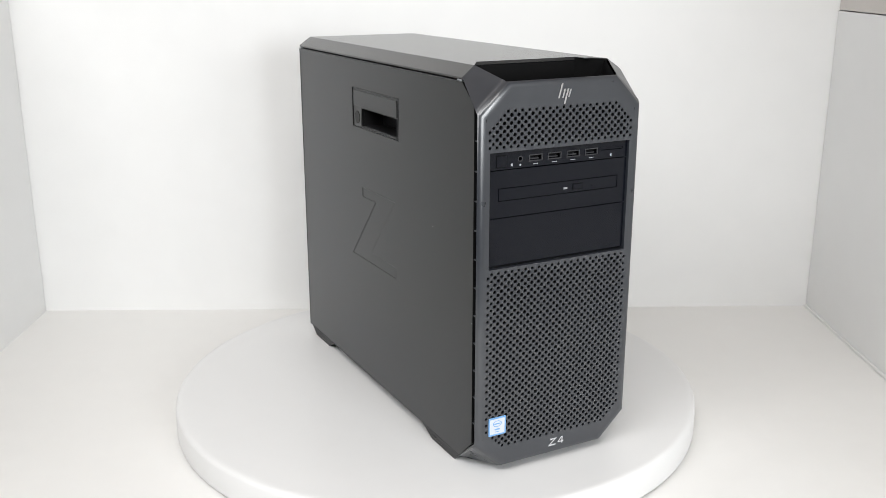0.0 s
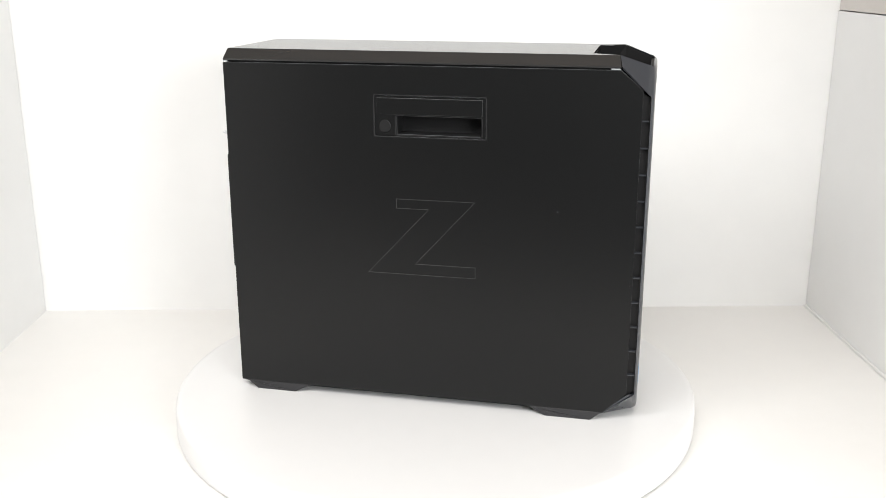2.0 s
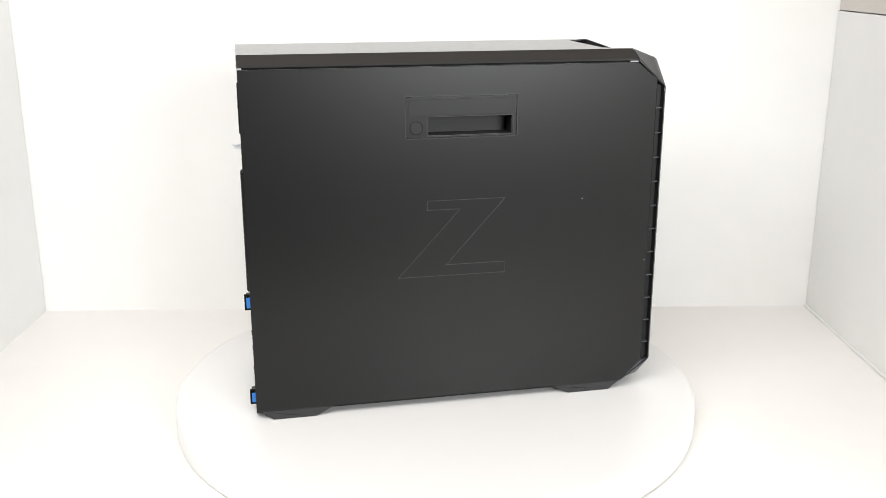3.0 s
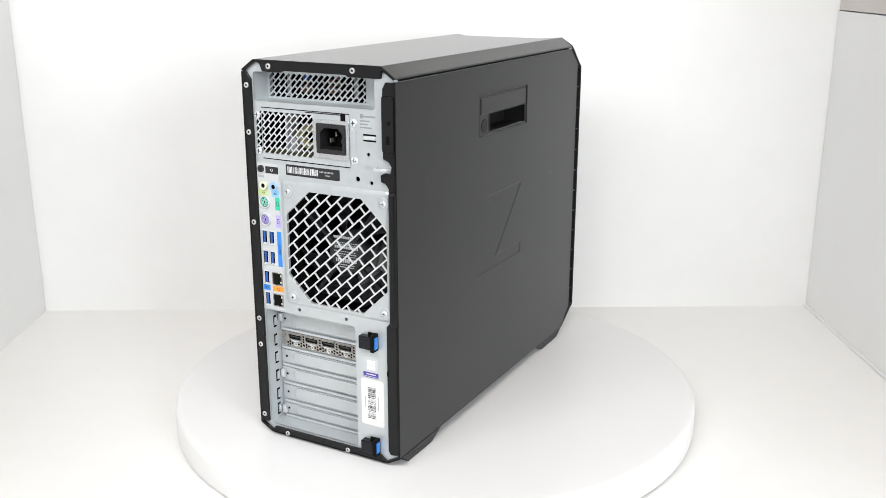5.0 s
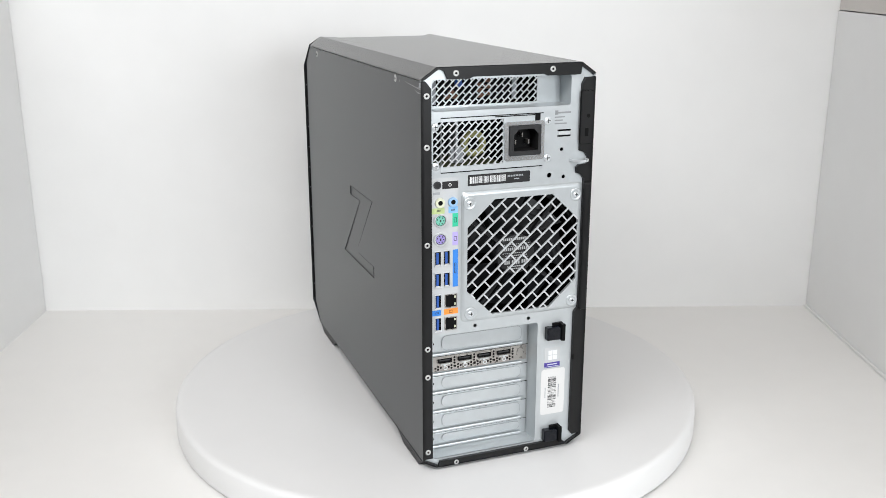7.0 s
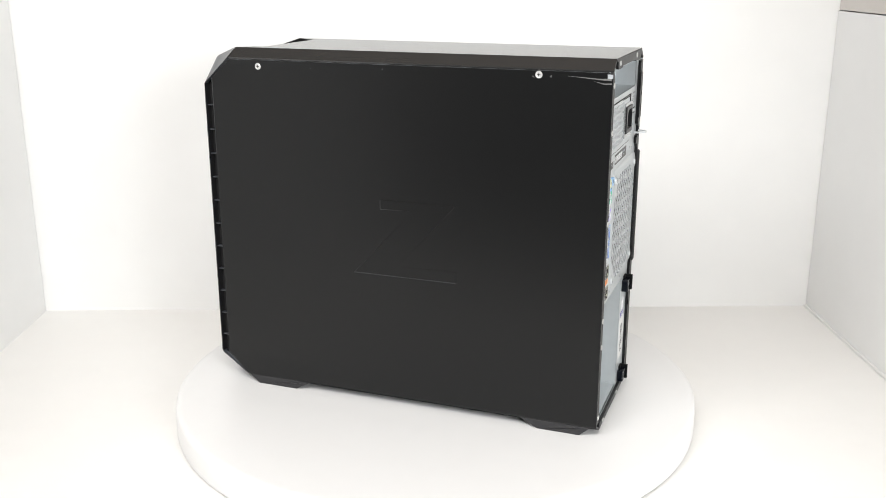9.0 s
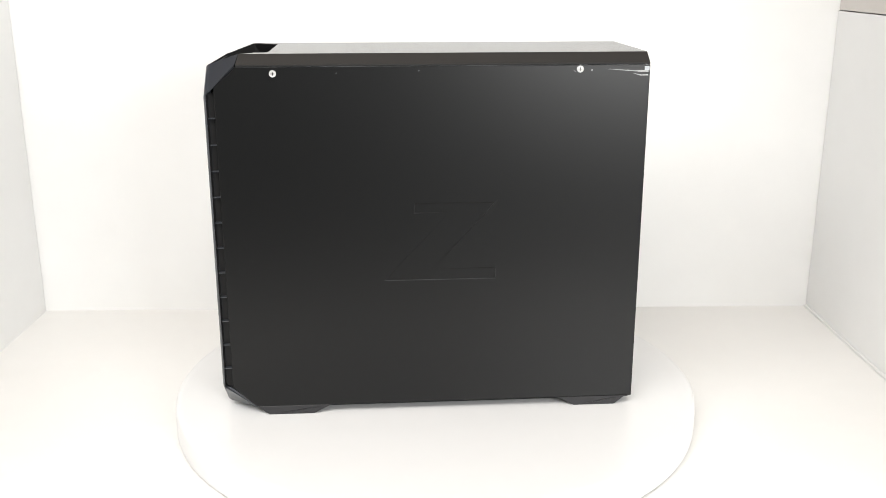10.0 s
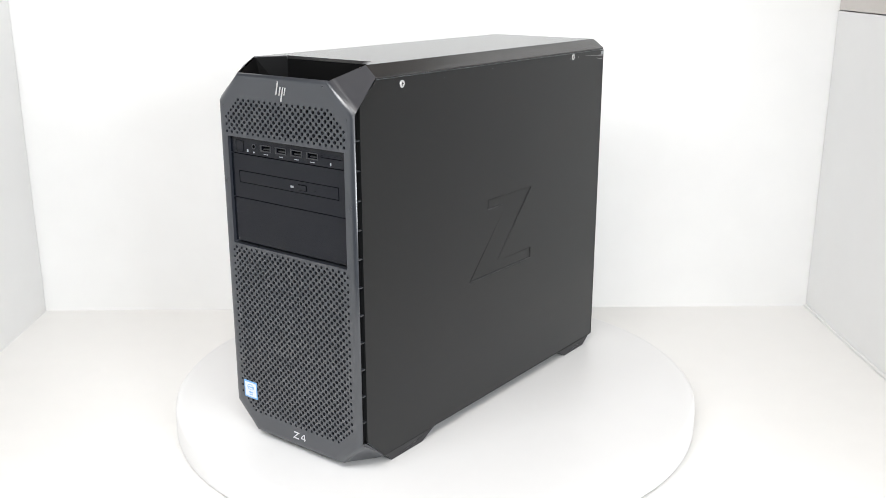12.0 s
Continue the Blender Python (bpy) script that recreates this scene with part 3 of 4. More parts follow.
def drive_bay():
    y = FRONT + 3.0
    ports = [rect(x - 6.4, x + 6.4, 304.9, 309.7) for x in (-26.6, -6.4, 13.8, 34.0)] + [circle(-42.6, 307.6, 1.9, 14), rect(44.5, 69.7, 307.2, 309.6, 1.0)]
    io = part("port_strip", plate(bmesh.new(), "y", rect(-74.8, 74.8, 299.4, 315.2), y, y + 4.9, ports), BAY_BLACK, tower, "black strip with front ports")
    odd = part("drive_cover", plate(bmesh.new(), "y", rect(-74.8, 74.8, 255.8, 298.5), y, y + 5, [rect(-65, 65.5, 270.6, 282.6)]), BAY_BLACK, tower, "black cover round a slim optical drive")
    part("blank_cover", boxes((-74.8, 74.8, y, y + 5, 211.2, 255.0), bevel=0.4), BAY_BLACK, tower, "plain black blanking cover")
    # black sheet added for the darkness behind the ports and joints
    part("bay_dark_sheet", boxes((-76.2, 76.2, y + 5, y + 6, 208.6, 315.5)), DEEP_BLACK, tower)
    tray = part("drive_tray", boxes((-64.3, 64.8, y - 0.1, y + 3, 271.2, 282.0), bevel=0.3), BAY_BLACK, odd, "slim optical drive tray")
    part("eject_button", boxes((14.8, 25.2, y - 0.9, y, 273.8, 278.6), bevel=0.3), BAY_BLACK, tray)
    part("button_gap", plate(bmesh.new(), "y", rect(14.2, 25.8, 273.2, 279.2, 0.6), y - 0.16, y - 0.08, [rect(14.9, 25.1, 273.9, 278.5, 0.4)]), DEEP_BLACK, tray)
    part("drive_mark", boxes((4.6, 8.8, y - 0.25, y - 0.05, 274.6, 276.6)), PALE_INK, tray)
    part("eject_hole", disc_bm("y", 36, 275.2, 0.7, y - 0.2, y - 0.02, 10), DEEP_BLACK, tray)
    btn = part("power_button", boxes((-67.0, -56.8, y - 0.5, y + 1, 301.6, 311.8), bevel=0.45), BAY_BLACK, io, "square power button")
    part("button_gap", plate(bmesh.new(), "y", rect(-67.7, -56.1, 300.9, 312.5, 1), y - 0.08, y + 0.2, [rect(-67.05, -56.75, 301.55, 311.85, 0.6)]), DEEP_BLACK, btn)
    part("status_mark", boxes((-52.3, -50.3, y - 0.2, y - 0.03, 301.6, 304.0)), GREY_PRINT, io)
    part("audio_jack", plate(bmesh.new(), "y", circle(-42.6, 307.6, 2.6, 16), y - 0.35, y, [circle(-42.6, 307.6, 1.85, 16)]), FAN_GREY, io)
    part("headset_mark", lathe(bmesh.new(), "y", -42.6, 302.0, [(1.0, y - 0.03), (1.0, y - 0.2)], 8), GREY_PRINT, io)
    for x in (-26.6, -6.4, 13.8, 34.0):
        u = part("usb_port", plate(bmesh.new(), "y", rect(x - 7.2, x + 7.2, 304.2, 310.4), y - 0.5, y + 1, [rect(x - 6.3, x + 6.3, 305.0, 309.6)]), FAN_GREY, io)
        part("port_tongue", boxes((x - 4.6, x + 4.6, y + 1.6, y + 4.8, 305.8, 306.8)), FAN_GREY, u)
        part("port_mark", boxes((x - 2.6, x + 1.4, y - 0.2, y - 0.03, 301.4, 302.0), (x + 1.9, x + 2.5, y - 0.2, y - 0.03, 301.1, 302.3)), GREY_PRINT, io)
    sd = part("card_slot", plate(bmesh.new(), "y", rect(43.6, 70.6, 306.2, 310.6, 1.5), y - 0.3, y + 0.6, [rect(44.5, 69.7, 307.2, 309.6, 1.0)]), BAY_BLACK, io)
    part("card_shutter", boxes((44.8, 69.4, y + 0.3, y + 3, 307.6, 309.4), bevel=0.2), BAY_BLACK, sd)
    part("card_mark", boxes((55.6, 57.2, y - 0.2, y - 0.03, 301.2, 303.6)), GREY_PRINT, io)


drive_bay()


def slanted(u, v0, v1, w, lean=0.27):
    d = (v1 - v0) * lean / 2
    return [(u - d - w / 2, v0), (u - d + w / 2, v0), (u + d + w / 2, v1), (u + d - w / 2, v1)]


def front_marks():
    y = FRONT - 0.05
    em = part("emblem", plate(bmesh.new(), "y", slanted(-4.2, 359.2, 372.2, 1.7), y - 0.3, y), CHROME, bezel, "slanting silver bars of the maker's emblem")
    part("emblem_bar", plate(bmesh.new(), "y", slanted(-0.7, 359.2, 367.2, 1.6), y - 0.3, y), CHROME, em)
    part("emblem_bar", plate(bmesh.new(), "y", slanted(2.0, 353.6, 367.2, 1.7), y - 0.3, y), CHROME, em)
    part("emblem_bar", plate(bmesh.new(), "y", slanted(5.7, 359.8, 366.8, 1.6), y - 0.3, y), CHROME, em)
    zz = [(-5.0, 17.0), (3.6, 17.0), (3.9, 18.3), (-2.2, 18.3), (5.0, 24.6), (-2.6, 24.6), (-2.9, 23.3), (1.8, 23.3)]
    zm = part("model_mark", plate(bmesh.new(), "y", zz, y - 0.2, y), SILVER_PRINT, bezel, "silver model mark")
    part("model_bar", plate(bmesh.new(), "y", [(10.8, 17.2), (11.9, 17.2), (11.9, 24.6), (10.8, 24.6)], y - 0.2, y), SILVER_PRINT, zm)
    part("model_bar", plate(bmesh.new(), "y", [(6.3, 18.8), (13.0, 18.8), (13.0, 19.8), (6.3, 19.8)], y - 0.21, y), SILVER_PRINT, zm)
    part("model_bar", plate(bmesh.new(), "y", [(6.3, 19.7), (7.4, 19.7), (11.6, 24.6), (10.4, 24.6)], y - 0.19, y), SILVER_PRINT, zm)
    # processor sticker
    st = part("sticker", plate(bmesh.new(), "y", rect(-73.0, -54.2, 43.6, 62.4, 0.8, 2), y - 0.25, y), STICKER_BLUE, bezel, "small blue and pale processor sticker")
    part("sticker_field", plate(bmesh.new(), "y", rect(-71.6, -55.6, 45.2, 60.6, 0.6, 2), y - 0.35, y - 0.2), STICKER_PALE, st)
    part("sticker_ring", plate(bmesh.new(), "y", [(u * 1.5 - 63.6, v) for u, v in circle(0, 55.6, 3.2, 20)], y - 0.42, y - 0.33, [[(u * 1.5 - 63.6, v) for u, v in circle(0, 55.6, 2.6, 20)]]), STICKER_BLUE, st)
    part("sticker_bar", boxes((-67, -60.4, y - 0.42, y - 0.33, 55.0, 56.2), (-66.4, -60.8, y - 0.42, y - 0.33, 49.2, 50.6), (-66.0, -61.2, y - 0.42, y - 0.33, 47.0, 47.8)), STICKER_BLUE, st)


front_marks()
# ---- the back ----
RY = 219.5      # face of the bare steel back plate


def rear_frame():
    """The black painted edges round the back: top, bottom, hinge side and the access panel's flange."""
    b0, b1 = 219.0, BACK
    bm = bmesh.new()
    plate(bm, "y", [(71.0, 387.4), (-71.0, 387.4), (-69.5, 377.0), (-64, 376.6), (-36, 376.8), (-33, 378.4), (36, 378.6), (40, 376.8), (60, 377), (63, 384)], b0, b1)
    top = part("rear_top_edge", bm, FRAME_BLACK, tower)
    bm = bmesh.new()
    plate(bm, "y", [(84.4, 14.0), (84.4, 376.0), (80.5, 376.0), (75.2, 369.5), (74.8, 14)], b0, b1)
    left = part("rear_hinge_edge", bm, FRAME_BLACK, tower)
    bm = bmesh.new()
    plate(bm, "y", [(-69.5, 3.3), (69.5, 3.3), (67, 9.6), (-51, 9.8), (-62, 9.8), (-66.5, 6.2)], b0, b1)
    bottom = part("rear_bottom_edge", bm, FRAME_BLACK, tower)
    # sloping corner edges, thin black paint with bare steel inside
    for p, q in (((69.9, 386.3), (83.6, 377.1)), ((-69.9, 386.3), (-83.6, 377.1)), ((83.6, 11.9), (70.0, 4.4)), ((-83.6, 11.9), (-70.0, 4.4))):
        bm = bmesh.new()
        bar(bm, "y", p, q, 2.3, b0, b1)
        part("corner_edge", bm, FRAME_BLACK, tower)
    for x, z in ((52.5, 382.2), (-40.8, 382.6)):
        rivet(x, z, top)
    for z in (363.4, 318.4, 229.0, 128.0, 99.7, 21.5):
        rivet(79.6, z, left)
    for x in (50.6, -23.9):
        rivet(x, 5.9, bottom, 2.5)
    # flange of the access panel, with the lock plate, the hasp cut-out and the grip
    bm = bmesh.new()
    plate(bm, "y", [(-84.4, 14.0), (-84.4, 374.0), (-74.5, 374.0), (-71.5, 368.0), (-71.2, 306.0), (-77.0, 303.5), (-80.0, 299), (-78.6, 293), (-71.5, 292.8), (-68.2, 290.5), (-68.8, 284.8), (-73.0, 283.6), (-76.5, 279.0), (-75.5, 150.0), (-71.8, 146.0), (-71.8, 17.0), (-74.5, 13.2)], b0, b1)
    fl = part("access_flange", bm, FRAME_BLACK, tower, "black flange of the access panel")
    part("lock_gap", plate(bmesh.new(), "y", rect(-83.4, -70.2, 311.8, 362.2, 2.4), b1 - 0.8, b1 + 0.15), DEEP_BLACK, fl)
    lockp = part("lock_plate", plate(bmesh.new(), "y", rect(-82.8, -70.8, 312.4, 361.6, 2.2), b1 - 1, b1 + 1.0), FRAME_BLACK, fl)
    part("key_slot", plate(bmesh.new(), "y", rect(-78.8, -75.0, 319.4, 327.2, 0.8), b1 + 0.9, b1 + 1.1), DEEP_BLACK, lockp)
    part("lock_bore", disc_bm("y", -78.2, 338.5, 1.9, b1 + 0.9, b1 + 1.15, 14), DEEP_BLACK, lockp)
    part("lock_pin", disc_bm("y", -78.2, 338.5, 0.9, b1 + 1.1, b1 + 1.3, 10), DEEP_BLACK, lockp)
    part("grip", boxes((-84.2, -76.6, b1 - 2, b1 + 2.4, 147.5, 276.0), bevel=2.0), FRAME_BLACK, fl, smooth=False)
    part("flange_stud", boxes((-73.2, -71.6, b1 - 1, b1 + 0.5, 96, 101)), DEEP_BLACK, fl)
    # hasp for a padlock
    bm = bmesh.new()
    pts = [(-62.5, 0), (-63.5, 5), (-68, 10.6), (-73, 11.0), (-77, 7.4), (-78, 2)]
    for i, ((xa, ya), (xb, yb)) in enumerate(zip(pts, pts[1:])):
        bar(bm, "z", (xa, BACK - 2 + ya), (xb, BACK - 2 + yb), 1.9, 296.6 + 0.02 * i, 298.6 + 0.02 * i)
    part("padlock_hasp", bm, BRIGHT_STEEL, tower, "bright steel padlock hasp")


rear_frame()

FAN_OCT = [(-45.4, 154.4), (14.6, 154.6), (40.2, 180.0), (40.0, 241.4), (13.2, 266.2), (-45.4, 266.2), (-72.6, 240.4), (-72.6, 180.4)]
PSU_POLY = [(5.6, 299.2), (67.0, 299.2), (72.6, 304.0), (72.6, 331.0), (67.5, 339.6), (5.6, 339.6)]
TOP_POLY = rect(-38.0, 72.0, 350.6, 374.2)


def rear_plate():
    holes = [rect(-31.2, 1.0, 305.0, 333.2, 1.5), rect(-61.6, 73.6, 348.8, 376.4, 2.5, 3), list(PSU_POLY), list(FAN_OCT), rect(-34.6, 73.4, 11.4, 138.6, 2.5, 3)]
    for x, z, r in ((-53.9, 308.0, 1.8), (-41.8, 284.2, 2.4), (-56.6, 281.8, 1.9), (31.1, 144.4, 1.8), (-24.4, 144.4, 1.8)):
        holes.append(circle(x, z, r, 12))
    outline = [(71.5, 4.0), (84.0, 12.0), (84.0, 376.5), (71.5, 385.5), (-71.5, 385.5), (-84.0, 376.5), (-84.0, 12.0), (-71.5, 4.0)]
    bm = bmesh.new()
    plate(bm, "y", outline, RY - 1.2, RY, holes)
    pl = part("back_plate", bm, STEEL, tower, "bare galvanised steel back plate")
    # black sheet added inside, as the unlit depth behind the grilles
    part("back_dark", boxes((-80, 80, 150, 151, 10, 380)), DEEP_BLACK, tower)
    # top recess with its grille
    w = boxes((73.6, 74.6, 190, RY - 0.2, 348, 377.4), (-62.6, -61.6, 190, RY - 0.2, 348, 377.4), (-62, 74, 190, RY - 0.2, 347.6, 348.8), (-62, 74, 190, RY - 0.2, 376.4, 377.6))
    rec = part("upper_recess", w, STEEL, pl)
    part("recess_back", plate(bmesh.new(), "y", rect(-61.6, 73.6, 348.6, 376.6), 196.0, 197.0, [TOP_POLY]), STEEL, rec)
    part("upper_grille", brick_mesh(bmesh.new(), TOP_POLY, 4.5, 9.0, 1.0, 196.1, 197.3, radians(135)), BRIGHT_STEEL, rec, "slanted steel grille of oblong openings")
    # power supply
    bm = bmesh.new()
    plate(bm, "y", [(65.6, 294.6), (65.6, 342.6), (-34.4, 342.6), (-34.4, 294.6)], RY, RY + 0.9, [[(u, v) for u, v in ((5.6, 299.2), (65.3, 299.2), (65.3, 339.6), (5.6, 339.6))], rect(-31.2, 1.0, 305.0, 333.2, 1.5)])
    psu = part("power_supply", bm, STEEL, tower, "steel power supply plate with grille and inlet")
    part("supply_grille", brick_mesh(bmesh.new(), PSU_POLY, 4.5, 9.0, 1.0, RY - 0.6, RY + 0.5, radians(135)), BRIGHT_STEEL, psu, "slanted steel grille of oblong openings")
    for g in ((-34.2, 65.6, RY + 0.2, RY + 0.5, 342.6, 343.4), (-34.2, 65.6, RY + 0.2, RY + 0.5, 293.6, 294.5), (-26, 14, RY + 0.9, RY + 1.1, 341.4, 342.3), (-30.6, -25.4, RY + 0.9, RY + 1.2, 334.8, 342.8)):
        part("supply_gap", boxes(g), DEEP_BLACK, psu)
    inl = part("power_inlet", plate(bmesh.new(), "y", rect(-34.6, 4.8, 300.6, 336.6, 3.0), RY + 0.8, RY + 2.2, [rect(-31.2, 1.0, 305.0, 333.2, 1.5)]), POLISHED, psu, "polished steel frame of the power inlet")
    part("inlet_body", plate(bmesh.new(), "y", rect(-30.8, 0.6, 305.4, 332.8, 1.2), RY - 14, RY + 3.4, [[(-28.0, 309.6), (-3.8, 309.6), (-3.8, 324.6), (-8.4, 329.4), (-23.4, 329.4), (-28.0, 324.6)]]), LABEL_BLACK, inl, "black power inlet")
    part("inlet_floor", boxes((-29, -3, RY - 14.5, RY - 13.5, 308, 331)), DEEP_BLACK, inl)
    for x, z in ((-15.8, 323.0), (-22.4, 316.4), (-9.2, 316.4)):
        part("contact_pin", boxes((x - 0.7, x + 0.7, RY - 13, RY - 5.0, z - 2.0, z + 2.0), bevel=0.3), GREY_BRACKET, inl)
    for x, z in ((70.7, 335.4), (70.5, 300.4), (-38.5, 335.5), (-39.0, 301.0)):
        screw(x, z, psu, 3.7, RY)
    part("supply_tongue", plate(bmesh.new(), "y", [(-35, 298), (-41, 304), (-41, 327), (-36.5, 331.5), (-35, 331.5)], RY, RY + 0.7), STEEL, psu)
    # parts inside that show through the grilles
    part("choke_coil", torus_bm(26, 315.0, 198, 9.2, 3.3), YELLOW, psu, "yellow wound coil")
    part("supply_fin", boxes((44.5, 47.0, 190, 208, 299, 340), (38, 50, 196, 204, 299, 313), bevel=0.2), GREY_PRINT, psu)
    part("supply_board", boxes((5, 72, 160, 212, 297.0, 298.6)), BOARD_OLIVE, psu)
    bm = bmesh.new()
    for x, z in ((9, 366), (9, 361), (9, 356), (2, 364), (2, 358), (2, 370), (38, 360), (42, 356), (34, 356)):
        lathe(bm, "x", 180, z, [(2.0, x), (2.0, x + 5.5)], 8)
    part("copper_winding", bm, COPPER, rec, "copper windings behind the grille")
    part("grey_ribbon", boxes((57, 61, 182, 184, 350, 378)), GREY_PRINT, rec)
    part("grey_ribbon", boxes((-22, -18, 184, 186, 352, 376)), GREY_PRINT, rec)
    part("blue_capacitor", lathe(bmesh.new(), "z", 36, 186, [(3.5, 366), (3.5, 376)], 10), BLUE, rec)
    # label with rows of small print, and the slit by it
    part("small_print", boxes((-49.0, -45.8, RY + 0.02, RY + 0.12, 340.4, 344.4), (-62, -47, RY + 0.02, RY + 0.12, 341.4, 343.0), (-56, -45.6, RY + 0.02, RY + 0.12, 337.6, 338.8), (-54, -45.6, RY + 0.02, RY + 0.12, 334.6, 335.8), (-58, -45.6, RY + 0.02, RY + 0.12, 331.6, 332.8)), PALE_INK, pl)
    part("lance", boxes((-61.6, -49.6, RY - 0.5, RY + 1.2, 321.8, 324.6), bevel=0.5), BRIGHT_STEEL, pl)
    part("lance_slit", boxes((-62.4, -48.8, RY + 0.02, RY + 0.12, 325.0, 326.6), (-62.4, -48.8, RY + 0.02, RY + 0.12, 319.8, 321.3)), DEEP_BLACK, pl)
    lab = part("serial_label", plate(bmesh.new(), "y", rect(-22.0, 39.6, 280.0, 290.4, 0.8, 2), RY + 0.02, RY + 0.2), LABEL_BLACK, pl, "black label with white bar code")
    rng = random.Random(5)
    rows, x = [], 37.6
    while x > 2.5:
        wd = rng.choice((0.35, 0.5, 0.9))
        rows.append((x - wd, x, RY + 0.2, RY + 0.26, 282.2, 288.4))
        x -= wd + rng.choice((0.4, 0.5, 0.9))
    part("code_bars", boxes(*rows), WHITE_PRINT, lab)
    part("label_bar", boxes(*[(0.5 - 1.6 * i - 1.0, 0.5 - 1.6 * i, RY + 0.2, RY + 0.26, 285.9, 287.5) for i in range(10)], (-11, -6, RY + 0.2, RY + 0.26, 283.2, 284.2)), GREY_PRINT, lab)
    return pl


back = rear_plate()


def fan():
    """The rear fan and its grille: pressed raised plate, slanted oblong openings, hub with a printed label."""
    y = RY + 1.6
    pl = part("fan_plate", pressed(bmesh.new(), -77.0, 46.2, 149.6, 275.6, 5.0, RY, y, 4.2, FAN_OCT), STEEL, tower, "pressed steel plate round the fan grille")
    part("fan_grille", brick_mesh(bmesh.new(), FAN_OCT, 9.0, 17.6, 1.4, RY + 0.4, y + 0.1, radians(138.5)), BRIGHT_STEEL, pl, "slanted steel grille of oblong openings")
    for x, z, u, v in ((37.9, 264.1, 1, 1), (-69.5, 264.0, -1, 1), (36.4, 157.5, 1, -1), (-69.3, 158.0, -1, -1)):
        part("screw_dimple", lathe(bmesh.new(), "y", x, z, [(6.4, y - 0.1), (6.0, y + 0.35), (5.0, y + 0.45), (4.2, y + 0.12), (3.0, y + 0.1)], 20), STEEL, pl, smooth=True)
        screw(x, z, pl, 2.9, y + 0.2, BRIGHT_STEEL)
    fan_ob = part("fan_hub", lathe(bmesh.new(), "y", -16.5, 205.5, [(20, 184), (20, 202), (19, 204), (17, 204.6)], 32), FAN_GREY, tower, "dark plastic fan behind the grille")
    for i in range(7):
        a0 = 2 * math.pi * i / 7 + 0.3
        bm = bmesh.new()
        for j in range(5):
            r0, r1 = 20 + j * 7.2, 20 + (j + 1) * 7.2
            q = []
            for r, e in ((r0, -0.33), (r1, -0.33), (r1, 0.33), (r0, 0.33)):
                a = a0 + e + (r - 20) * 0.006
                q.append(bm.verts.new(at("y", -16.5 + r * math.cos(a), 205.5 + r * math.sin(a), 194 + e * 24)))
            bm.faces.new(q)
        bmesh.ops.remove_doubles(bm, verts=bm.verts[:], dist=1e-6)
        bmesh.ops.solidify(bm, geom=bm.faces[:], thickness=0.0012)
        part("fan_blade", bm, BLADE, fan_ob)
    part("fan_frame", plate(bmesh.new(), "y", rect(-78.5, 45.5, 148, 272, 6), 200, 214, [circle(-16.5, 208, 60.0, 40)]), DEEP_BLACK, fan_ob)
    for k in range(4):
        a = radians(38 + 90 * k)
        bm = bmesh.new()
        bar(bm, "y", (-16.5 + 18 * math.cos(a), 205.5 + 18 * math.sin(a)), (-16.5 + 61 * math.cos(a), 207 + 61 * math.sin(a)), 3.4, 203, 207)
        part("fan_strut", bm, BLADE, fan_ob)
    lab = part("fan_label", disc_bm("y", -16.5, 205.5, 18.6, 204.6, 204.9, 32), LABEL_BLACK, fan_ob, "black round label with rows of white print")
    rows = []
    for x0, x1, z0, z1 in ((-24, 10, 14.6, 16.2 + 0.9), (-13, 13, 10.2, 11.0), (-15, 15, 8.4, 8.8), (-13, 14, 4.6, 7.4), (-16, 10, 1.4, 2.2), (-11, 11, -1.2, -0.2), (-15, 12, -3.2, -2.6), (-4, 3, -9.4, -5.2), (6, 11, -8.8, -5.4), (-12, -7, -9.0, -5.4), (-9, 9, -12.0, -11.0), (-8, 7, -14.4, -13.4)):
        x0, x1 = max(x0, -14), min(x1, 14)
        x = x0
        while x < x1:
            rows.append((-16.5 - x - 1.5, -16.5 - x, 204.9, 205.0, 205.5 + z0, 205.5 + z1))
            x += 2.1
    part("label_print", boxes(*rows), FAN_PRINT, lab)


fan()


